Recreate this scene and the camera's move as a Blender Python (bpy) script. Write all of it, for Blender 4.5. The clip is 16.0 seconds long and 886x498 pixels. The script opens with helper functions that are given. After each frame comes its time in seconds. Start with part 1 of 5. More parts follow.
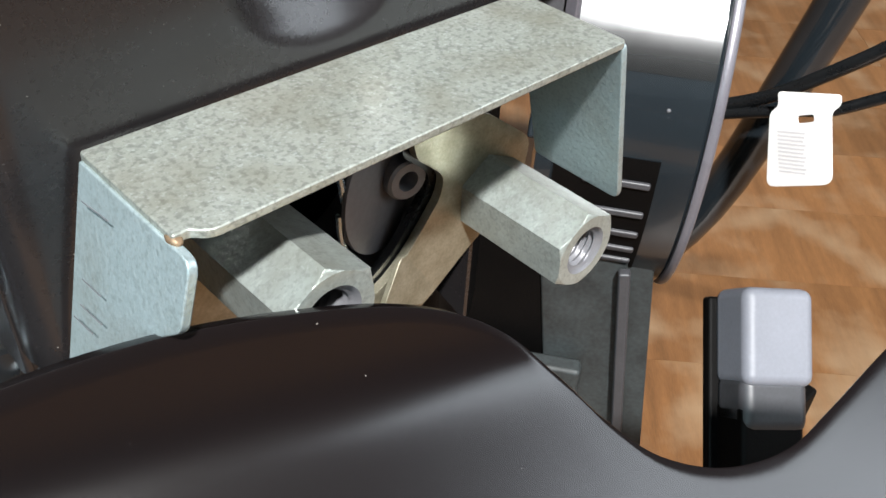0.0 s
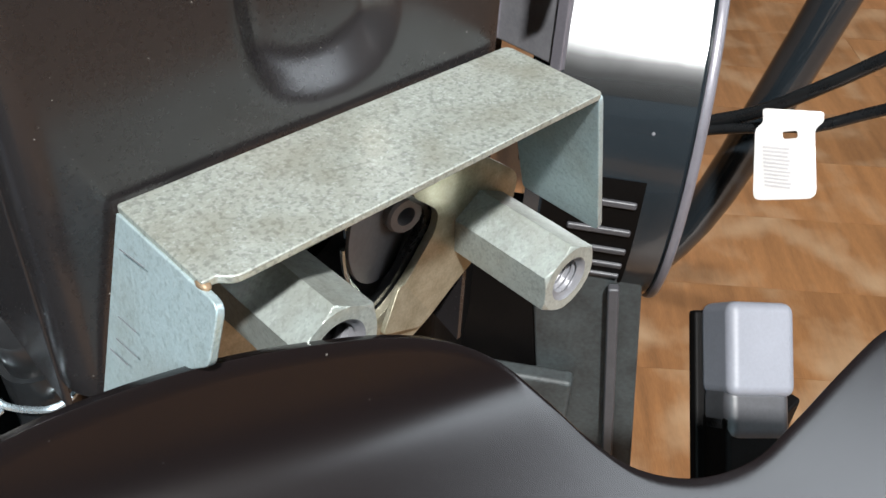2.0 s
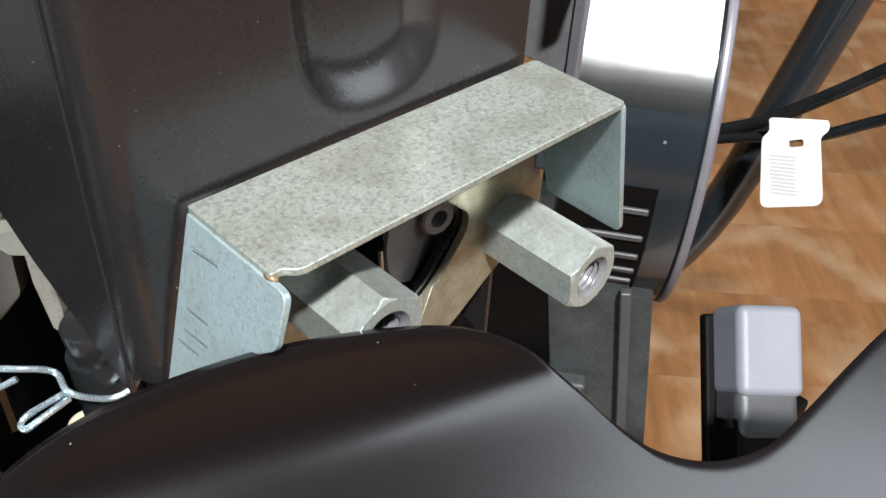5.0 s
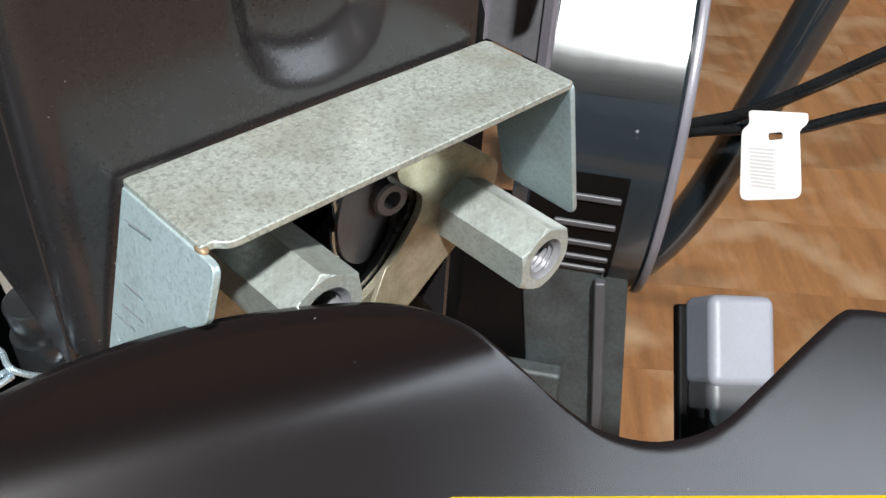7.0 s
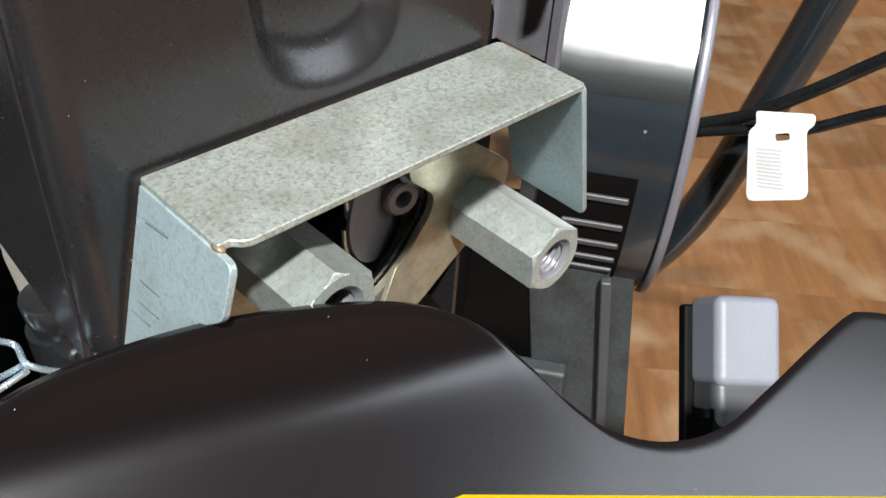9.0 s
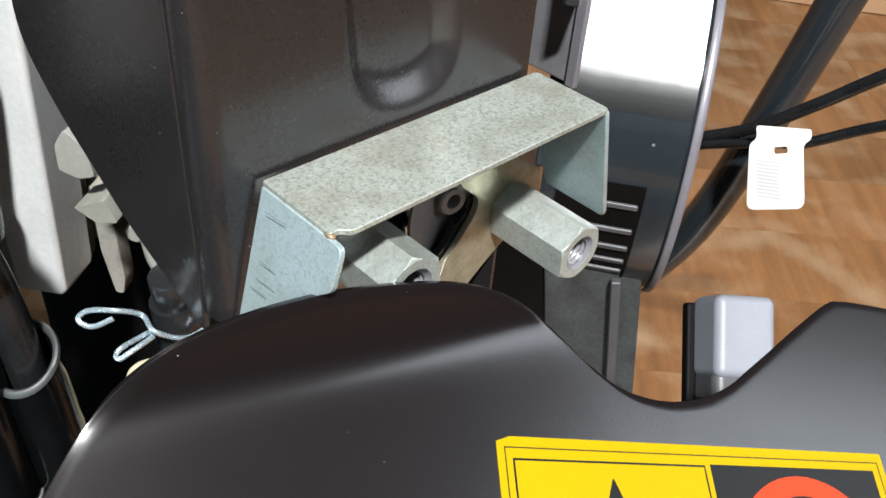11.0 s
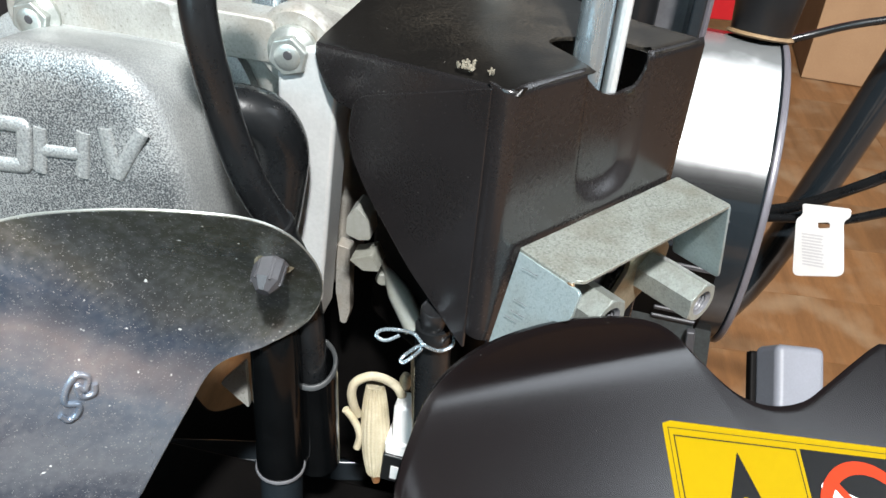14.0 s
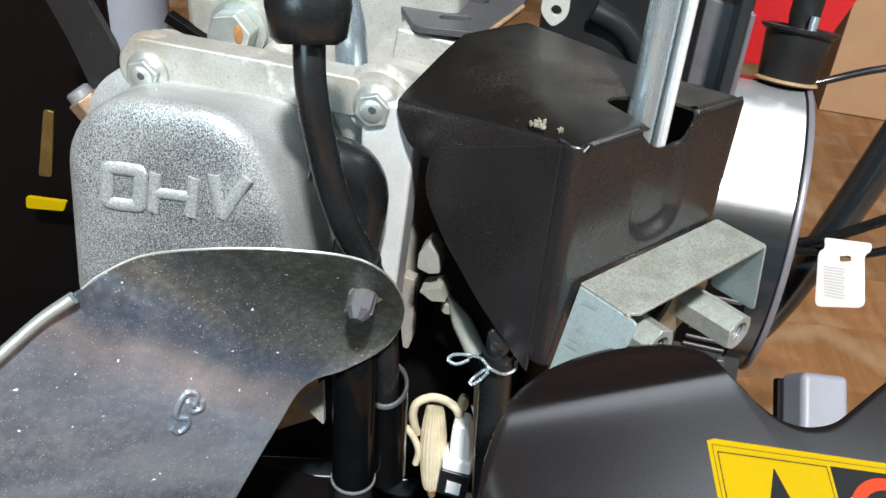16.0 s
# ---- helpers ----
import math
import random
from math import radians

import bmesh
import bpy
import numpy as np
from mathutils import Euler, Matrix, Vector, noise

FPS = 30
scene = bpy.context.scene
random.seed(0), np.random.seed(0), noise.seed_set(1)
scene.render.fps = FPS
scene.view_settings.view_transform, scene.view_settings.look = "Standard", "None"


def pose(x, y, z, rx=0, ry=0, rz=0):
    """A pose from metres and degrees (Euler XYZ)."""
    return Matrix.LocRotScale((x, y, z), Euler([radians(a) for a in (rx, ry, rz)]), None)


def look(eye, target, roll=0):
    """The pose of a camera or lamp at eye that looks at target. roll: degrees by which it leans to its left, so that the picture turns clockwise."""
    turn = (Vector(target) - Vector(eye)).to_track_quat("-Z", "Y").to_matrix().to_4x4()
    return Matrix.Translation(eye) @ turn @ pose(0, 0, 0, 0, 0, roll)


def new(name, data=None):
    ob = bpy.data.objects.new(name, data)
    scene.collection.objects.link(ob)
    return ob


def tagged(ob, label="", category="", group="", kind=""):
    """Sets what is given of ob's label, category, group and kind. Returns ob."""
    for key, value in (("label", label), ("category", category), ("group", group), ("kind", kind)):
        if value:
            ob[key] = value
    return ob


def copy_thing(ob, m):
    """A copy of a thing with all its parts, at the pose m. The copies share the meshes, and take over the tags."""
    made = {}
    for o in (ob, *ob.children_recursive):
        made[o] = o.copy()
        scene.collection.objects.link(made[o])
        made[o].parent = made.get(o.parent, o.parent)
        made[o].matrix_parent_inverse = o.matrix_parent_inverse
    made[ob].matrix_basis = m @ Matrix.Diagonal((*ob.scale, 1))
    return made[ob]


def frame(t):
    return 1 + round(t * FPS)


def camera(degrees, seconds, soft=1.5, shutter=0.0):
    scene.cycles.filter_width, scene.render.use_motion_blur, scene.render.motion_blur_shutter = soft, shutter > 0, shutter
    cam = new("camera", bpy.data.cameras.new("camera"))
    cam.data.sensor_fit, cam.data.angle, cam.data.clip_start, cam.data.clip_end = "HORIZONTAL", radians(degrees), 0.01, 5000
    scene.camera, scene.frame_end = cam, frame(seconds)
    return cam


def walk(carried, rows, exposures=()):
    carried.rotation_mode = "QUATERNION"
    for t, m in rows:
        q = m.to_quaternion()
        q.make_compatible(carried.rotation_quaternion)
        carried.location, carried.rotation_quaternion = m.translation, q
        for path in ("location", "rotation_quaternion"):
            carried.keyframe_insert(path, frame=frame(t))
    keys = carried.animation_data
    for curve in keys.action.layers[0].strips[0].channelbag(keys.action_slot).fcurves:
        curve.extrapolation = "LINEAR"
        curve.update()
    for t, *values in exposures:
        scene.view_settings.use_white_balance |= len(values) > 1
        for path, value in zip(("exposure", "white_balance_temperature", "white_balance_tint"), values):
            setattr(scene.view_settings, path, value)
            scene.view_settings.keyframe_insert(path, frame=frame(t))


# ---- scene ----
cam = camera(52.5, 16.0)
PATH = [
    (0, (-0.0267, -0.0754, 0.5491), (1.092, 1.0052, -0.7083), 3.96),
    (0.5, (-0.0281, -0.0762, 0.5513), (1.0919, 0.9997, -0.7089), 4.09),
    (1, (-0.0284, -0.0795, 0.5532), (1.101, 0.9945, -0.7002), 3.96),
    (1.5, (-0.03, -0.0794, 0.5572), (1.1074, 0.9943, -0.6891), 4.10),
    (2, (-0.0317, -0.0801, 0.5592), (1.0997, 1.0019, -0.6855), 3.75),
    (2.5, (-0.0335, -0.0809, 0.56), (1.0983, 1.0098, -0.6766), 3.40),
    (3, (-0.0347, -0.08, 0.5602), (1.0964, 1.0113, -0.6766), 3.51),
    (3.5, (-0.0349, -0.0812, 0.5613), (1.0985, 1.0118, -0.6719), 3.49),
    (6, (-0.0438, -0.0856, 0.5636), (1.089, 1.0173, -0.6612), 3.32),
    (6.5, (-0.0387, -0.0891, 0.5625), (1.0929, 1.0079, -0.6688), 3.68),
    (7, (-0.0368, -0.0886, 0.5617), (1.1039, 0.997, -0.6713), 3.96),
    (7.5, (-0.035, -0.0884, 0.561), (1.1033, 0.9951, -0.6762), 4.05),
    (8, (-0.0364, -0.0879, 0.5617), (1.0983, 0.9978, -0.6767), 4.11),
    (10.5, (-0.0431, -0.0932, 0.5657), (1.0907, 0.9947, -0.6717), 4.47),
    (10.8, (-0.0518, -0.097, 0.5716), (1.0853, 0.9919, -0.6618), 4.61),
    (11, (-0.062, -0.1003, 0.5786), (1.0709, 1.0008, -0.6478), 4.77),
    (11.2, (-0.077, -0.1038, 0.584), (1.0545, 1.0126, -0.6299), 4.39),
    (11.3, (-0.0847, -0.1039, 0.5829), (1.0479, 1.0142, -0.6282), 4.63),
    (11.5, (-0.0967, -0.1014, 0.5787), (1.039, 1.0235, -0.6233), 5.15),
    (11.7, (-0.1044, -0.1026, 0.5828), (1.0343, 1.0219, -0.6167), 5.58),
    (12, (-0.1021, -0.1056, 0.5879), (1.0371, 1.0293, -0.6012), 5.55),
    (12.5, (-0.1036, -0.1112, 0.5951), (1.0154, 1.0601, -0.5778), 4.68),
    (13, (-0.1188, -0.1147, 0.6035), (1.0137, 1.0729, -0.5399), 4.90),
    (13.5, (-0.133, -0.1158, 0.6137), (1.0125, 1.0702, -0.5182), 5.43),
    (14, (-0.1384, -0.1174, 0.6214), (1.0049, 1.0724, -0.5087), 5.43),
    (14.5, (-0.1505, -0.1213, 0.6324), (0.993, 1.0794, -0.4861), 5.50),
    (15, (-0.1545, -0.1214, 0.6357), (0.9894, 1.0923, -0.4682), 5.45),
    (15.5, (-0.1594, -0.1218, 0.6371), (0.9798, 1.1065, -0.4555), 5.27),
    (16, (-0.1654, -0.1234, 0.6382), (0.972, 1.1128, -0.4472), 5.19),
]
walk(cam, [(t, look(eye, target, roll)) for t, eye, target, roll in PATH], [(0, -0.36), (10.3, -0.36), (11.4, -0.2), (12.6, -0.27), (14.2, -0.44), (16, -0.45)])

# ---- light ----
# Everything is laid out in millimetres from the bracket's corner, half a metre above the floor.
BASE = 0.5


def mm(x, y, z):
    return Vector((x / 1000, y / 1000, BASE + z / 1000))


world = bpy.data.worlds.new("room_air")
scene.world = world
world.use_nodes = True
world.node_tree.nodes["Background"].inputs[0].default_value = (0.75, 0.85, 1.0, 1)
world.node_tree.nodes["Background"].inputs[1].default_value = 0.003

def area_lamp(name, eye, target, sx, sy, watts, colour):
    data = bpy.data.lights.new(name, "AREA")
    data.shape, data.size, data.size_y, data.energy, data.color = "RECTANGLE", sx, sy, watts, colour
    ob = new(name, data)
    ob.matrix_world = look(eye, target)
    return ob


# a small ceiling fitting above and behind, and added light from three unseen windows
area_lamp("ceiling_light_glow", (-0.78, -1.0, 2.27), (0.05, 0.0, 0.5), 0.14, 0.10, 245, (0.98, 0.985, 0.98))
area_lamp("west_window_glow", (-2.16, -0.55, 1.35), (0.0, 0.0, 0.5), 1.2, 1.0, 50, (0.62, 0.88, 1.0))
# unseen source placed so that the black cover catches a sheen
area_lamp("south_fill_glow", (1.35, -1.43, 1.55), (0.3, 0.6, 0.6), 1.2, 1.15, 32, (0.84, 0.92, 1.0))
# added weak fill; no such window is seen
area_lamp("east_fill_glow", (2.46, 1.6, 1.62), (0.0, 0.0, 0.6), 1.1, 1.0, 3, (0.88, 0.95, 1.0))


# ---- materials ----
def material(name, colour, colour2=None, rough=0.5, metal=0.0, scale=60.0, fine=600.0, bump=0.1, rough_var=0.1, coat=0.0,
             dust=0.0, dust_colour=(0.45, 0.42, 0.38), stretch=(1, 1, 1), spec=0.5):
    """A painted, metal, rubber or plastic surface: blotches at one scale, grain at another, specks of dust, and relief."""
    m = bpy.data.materials.new(name)
    m.use_nodes = True
    nt = m.node_tree
    n, link = nt.nodes, nt.links.new
    bsdf = n["Principled BSDF"]
    co = n.new("ShaderNodeTexCoord")
    mp = n.new("ShaderNodeMapping")
    mp.inputs["Scale"].default_value = stretch
    link(co.outputs["Object"], mp.inputs["Vector"])
    big, small = n.new("ShaderNodeTexNoise"), n.new("ShaderNodeTexNoise")
    big.inputs["Scale"].default_value, big.inputs["Detail"].default_value = scale, 5
    small.inputs["Scale"].default_value, small.inputs["Detail"].default_value = fine, 3
    for t in (big, small):
        link(mp.outputs[0], t.inputs["Vector"])
    c2 = colour2 or tuple(c * 0.7 for c in colour)
    ramp = n.new("ShaderNodeValToRGB")
    ramp.color_ramp.elements[0].position, ramp.color_ramp.elements[1].position = 0.35, 0.68
    ramp.color_ramp.elements[0].color, ramp.color_ramp.elements[1].color = (*colour, 1), (*c2, 1)
    mixf = n.new("ShaderNodeMath")
    mixf.operation = "MULTIPLY_ADD"
    mixf.inputs[1].default_value = 0.35
    link(small.outputs["Fac"], mixf.inputs[0])
    half = n.new("ShaderNodeMath")
    half.operation = "MULTIPLY"
    half.inputs[1].default_value = 0.65
    link(big.outputs["Fac"], half.inputs[0])
    link(half.outputs[0], mixf.inputs[2])
    link(mixf.outputs[0], ramp.inputs[0])
    out = ramp.outputs[0]
    rgh = n.new("ShaderNodeMath")
    rgh.operation = "MULTIPLY_ADD"
    rgh.inputs[1].default_value, rgh.inputs[2].default_value = rough_var * 2, rough - rough_var
    link(mixf.outputs[0], rgh.inputs[0])
    rout = rgh.outputs[0]
    if dust > 0:
        vor = n.new("ShaderNodeTexNoise")
        vor.inputs["Scale"].default_value, vor.inputs["Detail"].default_value = 1700.0, 1
        link(co.outputs["Object"], vor.inputs["Vector"])
        spk = n.new("ShaderNodeValToRGB")
        spk.color_ramp.elements[0].position, spk.color_ramp.elements[1].position = 0.83 - dust * 0.08, 0.87 - dust * 0.08
        link(vor.outputs["Fac"], spk.inputs[0])
        cloud = n.new("ShaderNodeMath")
        cloud.operation = "MULTIPLY"
        link(spk.outputs[0], cloud.inputs[0])
        link(big.outputs["Fac"], cloud.inputs[1])
        mx = n.new("ShaderNodeMix")
        mx.data_type = "RGBA"
        link(cloud.outputs[0], mx.inputs[0])
        link(out, mx.inputs[6])
        mx.inputs[7].default_value = (*dust_colour, 1)
        out = mx.outputs[2]
    link(out, bsdf.inputs["Base Color"])
    link(rout, bsdf.inputs["Roughness"])
    bsdf.inputs["Metallic"].default_value = metal
    bsdf.inputs["Coat Weight"].default_value = coat
    bsdf.inputs["Specular IOR Level"].default_value = spec
    if bump > 0:
        bp = n.new("ShaderNodeBump")
        bp.inputs["Strength"].default_value, bp.inputs["Distance"].default_value = bump, 0.0004
        link(small.outputs["Fac"], bp.inputs["Height"])
        link(bp.outputs[0], bsdf.inputs["Normal"])
    return m


M = {
    "black_paint": material("satin_black_paint", (0.0043, 0.0028, 0.0029), (0.0031, 0.0021, 0.0023), 0.25, 0.0, 40, 1800, 0.008, 0.05, dust=0.14, spec=0.64),
    "shield_paint": material("dusty_black_paint", (0.0128, 0.0113, 0.0117), (0.0082, 0.0074, 0.0077), 0.27, 0.0, 40, 1500, 0.015, 0.06, dust=0.5, spec=0.58),
    # darker than the shield's other paint; dust is laid on it below
    "dusty_top": material("darker_top_paint", (0.0032, 0.0029, 0.0028), (0.0062, 0.0054, 0.0046), 0.36, 0.0, 42, 1500, 0.12, 0.12, dust=0.6, spec=0.38),
    "zinc_yellow": material("yellow_zinc", (0.35, 0.33, 0.255), (0.21, 0.195, 0.135), 0.42, 0.7, 300, 2200, 0.15, 0.1),
    "steel": material("plated_steel", (0.50, 0.53, 0.51), (0.34, 0.365, 0.345), 0.36, 0.75, 120, 1400, 0.10, 0.1),
    "bright_steel": material("bright_steel", (0.50, 0.60, 0.66), (0.36, 0.44, 0.49), 0.27, 0.8, 90, 900, 0.12, 0.1, stretch=(3, 3, 0.4)),
    "rubber": material("black_rubber", (0.0052, 0.0057, 0.0063), (0.0095, 0.0103, 0.0112), 0.28, 0.0, 90, 900, 0.1, 0.08),
    "plastic_black": material("black_plastic", (0.007, 0.0075, 0.008), (0.012, 0.012, 0.013), 0.3, 0.0, 60, 900, 0.05, 0.06, dust=0.2),
    "gloss_black": material("gloss_black_enamel", (0.009, 0.0125, 0.0155), (0.0135, 0.0175, 0.021), 0.2, 0.0, 30, 700, 0.03, 0.05, coat=0.3, dust=0.15),
    # far darker than iron: shade under and behind the engine put into the colour
    "matt_black": material("shade_black_iron", (0.0009, 0.0008, 0.0008), (0.0022, 0.0017, 0.0015), 0.6, 0.0, 60, 800, 0.2, 0.1, spec=0.1),
    "grey_plastic": material("grey_plastic", (0.165, 0.17, 0.195), (0.135, 0.14, 0.16), 0.5, 0.0, 50, 900, 0.05, 0.06),
    "dark_green": material("dull_grey_green_casting", (0.034, 0.041, 0.042), (0.010, 0.011, 0.011), 0.6, 0.0, 60, 600, 0.2, 0.1),
    "dark_grey": material("dark_grey_plastic", (0.05, 0.05, 0.055), (0.032, 0.032, 0.035), 0.45, 0.0, 60, 900, 0.05, 0.06),
    "nylon": material("yellowed_nylon", (0.20, 0.205, 0.19), (0.145, 0.145, 0.12), 0.45, 0.0, 60, 800, 0.05, 0.06),
    "white_plastic": material("white_plastic", (0.31, 0.315, 0.30), (0.24, 0.24, 0.215), 0.42, 0.0, 60, 800, 0.05, 0.06),
    "paper": material("white_card", (0.74, 0.73, 0.715), (0.69, 0.68, 0.665), 0.6, 0.0, 60, 800, 0.02, 0.05),
    "tag_ink": material("faint_grey_ink", (0.58, 0.56, 0.57), (0.53, 0.51, 0.52), 0.5, 0.0, 60, 800, 0.0, 0.05),
    "ink": material("black_ink", (0.004, 0.004, 0.004), (0.006, 0.006, 0.006), 0.4, 0.0, 80, 900, 0.0, 0.05, spec=0.15),
    "yellow": material("yellow_vinyl", (0.265, 0.178, 0.0003), (0.25, 0.166, 0.0003), 0.45, 0.0, 25, 400, 0.02, 0.05, spec=0.06),
    "red_ink": material("orange_red_ink", (0.32, 0.026, 0.004), (0.29, 0.023, 0.004), 0.42, 0.0, 25, 400, 0.0, 0.05, spec=0.15),
    "cream": material("cream_knitted_sleeve", (0.50, 0.45, 0.33), (0.36, 0.31, 0.20), 0.7, 0.0, 120, 1500, 0.3, 0.08),
    "brass": material("brass", (0.62, 0.42, 0.14), (0.36, 0.2, 0.07), 0.35, 0.95, 90, 900, 0.15, 0.1),
    "rim_grey": material("lavender_grey_enamel", (0.15, 0.145, 0.165), (0.11, 0.105, 0.12), 0.35, 0.2, 60, 900, 0.05, 0.08),
    "post_grey": material("grey_zinc_casting", (0.17, 0.17, 0.18), (0.12, 0.12, 0.13), 0.45, 0.3, 90, 900, 0.1, 0.08),
    "brown_enamel": material("dark_brown_enamel", (0.0022, 0.0012, 0.0011), (0.0014, 0.0008, 0.0008), 0.42, 0.0, 60, 900, 0.05, 0.1, spec=0.16),
    "dull_brass": material("tarnished_brass", (0.27, 0.185, 0.11), (0.10, 0.066, 0.045), 0.5, 0.5, 260, 1200, 0.4, 0.1),
    "rust": material("rust", (0.30, 0.13, 0.04), (0.16, 0.07, 0.03), 0.8, 0.1, 400, 2000, 0.5, 0.1),
    "red_paint": material("red_paint", (0.34, 0.011, 0.014), (0.27, 0.008, 0.010), 0.35, 0.0, 20, 300, 0.02, 0.05),
    "card": material("brown_cardboard", (0.34, 0.20, 0.105), (0.29, 0.165, 0.085), 0.8, 0.0, 20, 400, 0.05, 0.05),
    # unseen walls and ceiling, kept dark so black paint reflects little
    "panelling": material("dark_wood_panelling", (0.040, 0.037, 0.034), (0.028, 0.026, 0.024), 0.6, 0.0, 5, 80, 0.1, 0.08, stretch=(6, 6, 1)),
    "plaster": material("dark_unseen_boards", (0.040, 0.039, 0.037), (0.030, 0.029, 0.027), 0.85, 0.0, 3, 60, 0.1, 0.05),
    "bright_cast": material("machined_aluminium", (0.66, 0.68, 0.68), (0.52, 0.54, 0.54), 0.38, 0.45, 60, 900, 0.2, 0.1),
    "letter_cast": material("rubbed_cast_aluminium", (0.50, 0.515, 0.505), (0.17, 0.18, 0.185), 0.45, 0.5, 1500, 2600, 0.6, 0.1),
    # rubber darkened further: the deflector's shade on pipe and sleeve put into its colour
    "shaded_rubber": material("shade_black_rubber", (0.0014, 0.0016, 0.0018), (0.0026, 0.003, 0.0033), 0.15, 0.0, 90, 900, 0.06, 0.05, spec=0.22),
    "cut_rubber": material("cut_rubber_rim", (0.024, 0.026, 0.027), (0.014, 0.015, 0.016), 0.5, 0.0, 90, 900, 0.1, 0.08),
    "gasket": material("brown_gasket", (0.26, 0.17, 0.085), (0.12, 0.075, 0.04), 0.7, 0.0, 120, 900, 0.3, 0.08),
    "dirt": material("straw_fleck", (0.17, 0.152, 0.115), (0.10, 0.088, 0.066), 0.9, 0.0, 600, 2000, 0.3, 0.05),
}


def wood_floor_material():
    m = material("varnished_oak", (0.225, 0.104, 0.040), (0.132, 0.060, 0.023), 0.4, 0.0, 9, 120, 0.05, 0.1, stretch=(1, 9, 1))
    nt = m.node_tree
    info = nt.nodes.new("ShaderNodeObjectInfo")
    hsv = nt.nodes.new("ShaderNodeHueSaturation")
    rng = nt.nodes.new("ShaderNodeMapRange")
    rng.inputs[3].default_value, rng.inputs[4].default_value = 0.85, 1.15
    nt.links.new(info.outputs["Random"], rng.inputs[0])
    nt.links.new(rng.outputs[0], hsv.inputs["Value"])
    bsdf = nt.nodes["Principled BSDF"]
    nt.links.new(bsdf.inputs["Base Color"].links[0].from_socket, hsv.inputs["Color"])
    co, worn, ramp, mix = nt.nodes.new("ShaderNodeTexCoord"), nt.nodes.new("ShaderNodeTexNoise"), nt.nodes.new("ShaderNodeValToRGB"), nt.nodes.new("ShaderNodeMix")
    worn.inputs["Scale"].default_value, worn.inputs["Detail"].default_value = 14, 6
    nt.links.new(co.outputs["Object"], worn.inputs["Vector"])
    nt.links.new(worn.outputs["Fac"], ramp.inputs[0])
    ramp.color_ramp.elements[0].position, ramp.color_ramp.elements[1].position = 0.48, 0.74
    ramp.color_ramp.elements[1].color = (0.7, 0.7, 0.7, 1)
    mix.data_type = "RGBA"
    nt.links.new(ramp.outputs[0], mix.inputs[0])
    nt.links.new(hsv.outputs[0], mix.inputs[6])
    mix.inputs[7].default_value = (0.31, 0.215, 0.13, 1)
    nt.links.new(mix.outputs[2], bsdf.inputs["Base Color"])
    return m


M["oak"] = wood_floor_material()


def zinc_material(name, colour, colour2, specks=1.0):
    """Zinc plate: pale teal and olive clouds, fine crystal specks, and dull spots."""
    m = material(name, colour, colour2, 0.36, 0.58, 38, 500, 0.0, 0.1)
    nt = m.node_tree
    bsdf = nt.nodes["Principled BSDF"]
    co = nt.nodes.new("ShaderNodeTexCoord")
    out = bsdf.inputs["Base Color"].links[0].from_socket
    for scale, lo, hi, colour, most in ((1250, 0.50, 0.64, (0.085, 0.093, 0.085), 0.52), (2500, 0.46, 0.68, (0.14, 0.155, 0.14), 0.42), (1900, 0.58, 0.70, (0.66, 0.71, 0.70), 0.42), (110, 0.46, 0.72, (0.17, 0.155, 0.10), 0.6), (45, 0.50, 0.70, (0.20, 0.17, 0.115), 0.4)):
        tex, ramp, mix = nt.nodes.new("ShaderNodeTexNoise"), nt.nodes.new("ShaderNodeValToRGB"), nt.nodes.new("ShaderNodeMix")
        tex.inputs["Scale"].default_value, tex.inputs["Detail"].default_value = scale, 2
        nt.links.new(co.outputs["Object"], tex.inputs["Vector"])
        nt.links.new(tex.outputs["Fac"], ramp.inputs[0])
        ramp.color_ramp.elements[0].position, ramp.color_ramp.elements[1].position = lo, hi
        ramp.color_ramp.elements[1].color = (most * specks, most * specks, most * specks, 1)
        mix.data_type = "RGBA"
        nt.links.new(ramp.outputs[0], mix.inputs[0])
        nt.links.new(out, mix.inputs[6])
        mix.inputs[7].default_value = (*colour, 1)
        out = mix.outputs[2]
    nt.links.new(out, bsdf.inputs["Base Color"])
    bump, tex = nt.nodes.new("ShaderNodeBump"), nt.nodes.new("ShaderNodeTexNoise")
    tex.inputs["Scale"].default_value, tex.inputs["Detail"].default_value = 1300, 3
    nt.links.new(co.outputs["Object"], tex.inputs["Vector"])
    nt.links.new(tex.outputs["Fac"], bump.inputs["Height"])
    bump.inputs["Strength"].default_value, bump.inputs["Distance"].default_value = 0.22, 0.0004
    nt.links.new(bump.outputs[0], bsdf.inputs["Normal"])
    return m


# bracket top olive, flaps teal: tints of the light put into the colour
M["zinc"] = zinc_material("zinc_warm_light", (0.42, 0.438, 0.40), (0.30, 0.318, 0.28), 0.7)
M["nut_zinc"] = zinc_material("worn_zinc_plate", (0.41, 0.455, 0.435), (0.27, 0.29, 0.265), 0.35)
M["zinc_teal"] = zinc_material("zinc_window_light", (0.39, 0.475, 0.50), (0.32, 0.395, 0.405), 0.3)


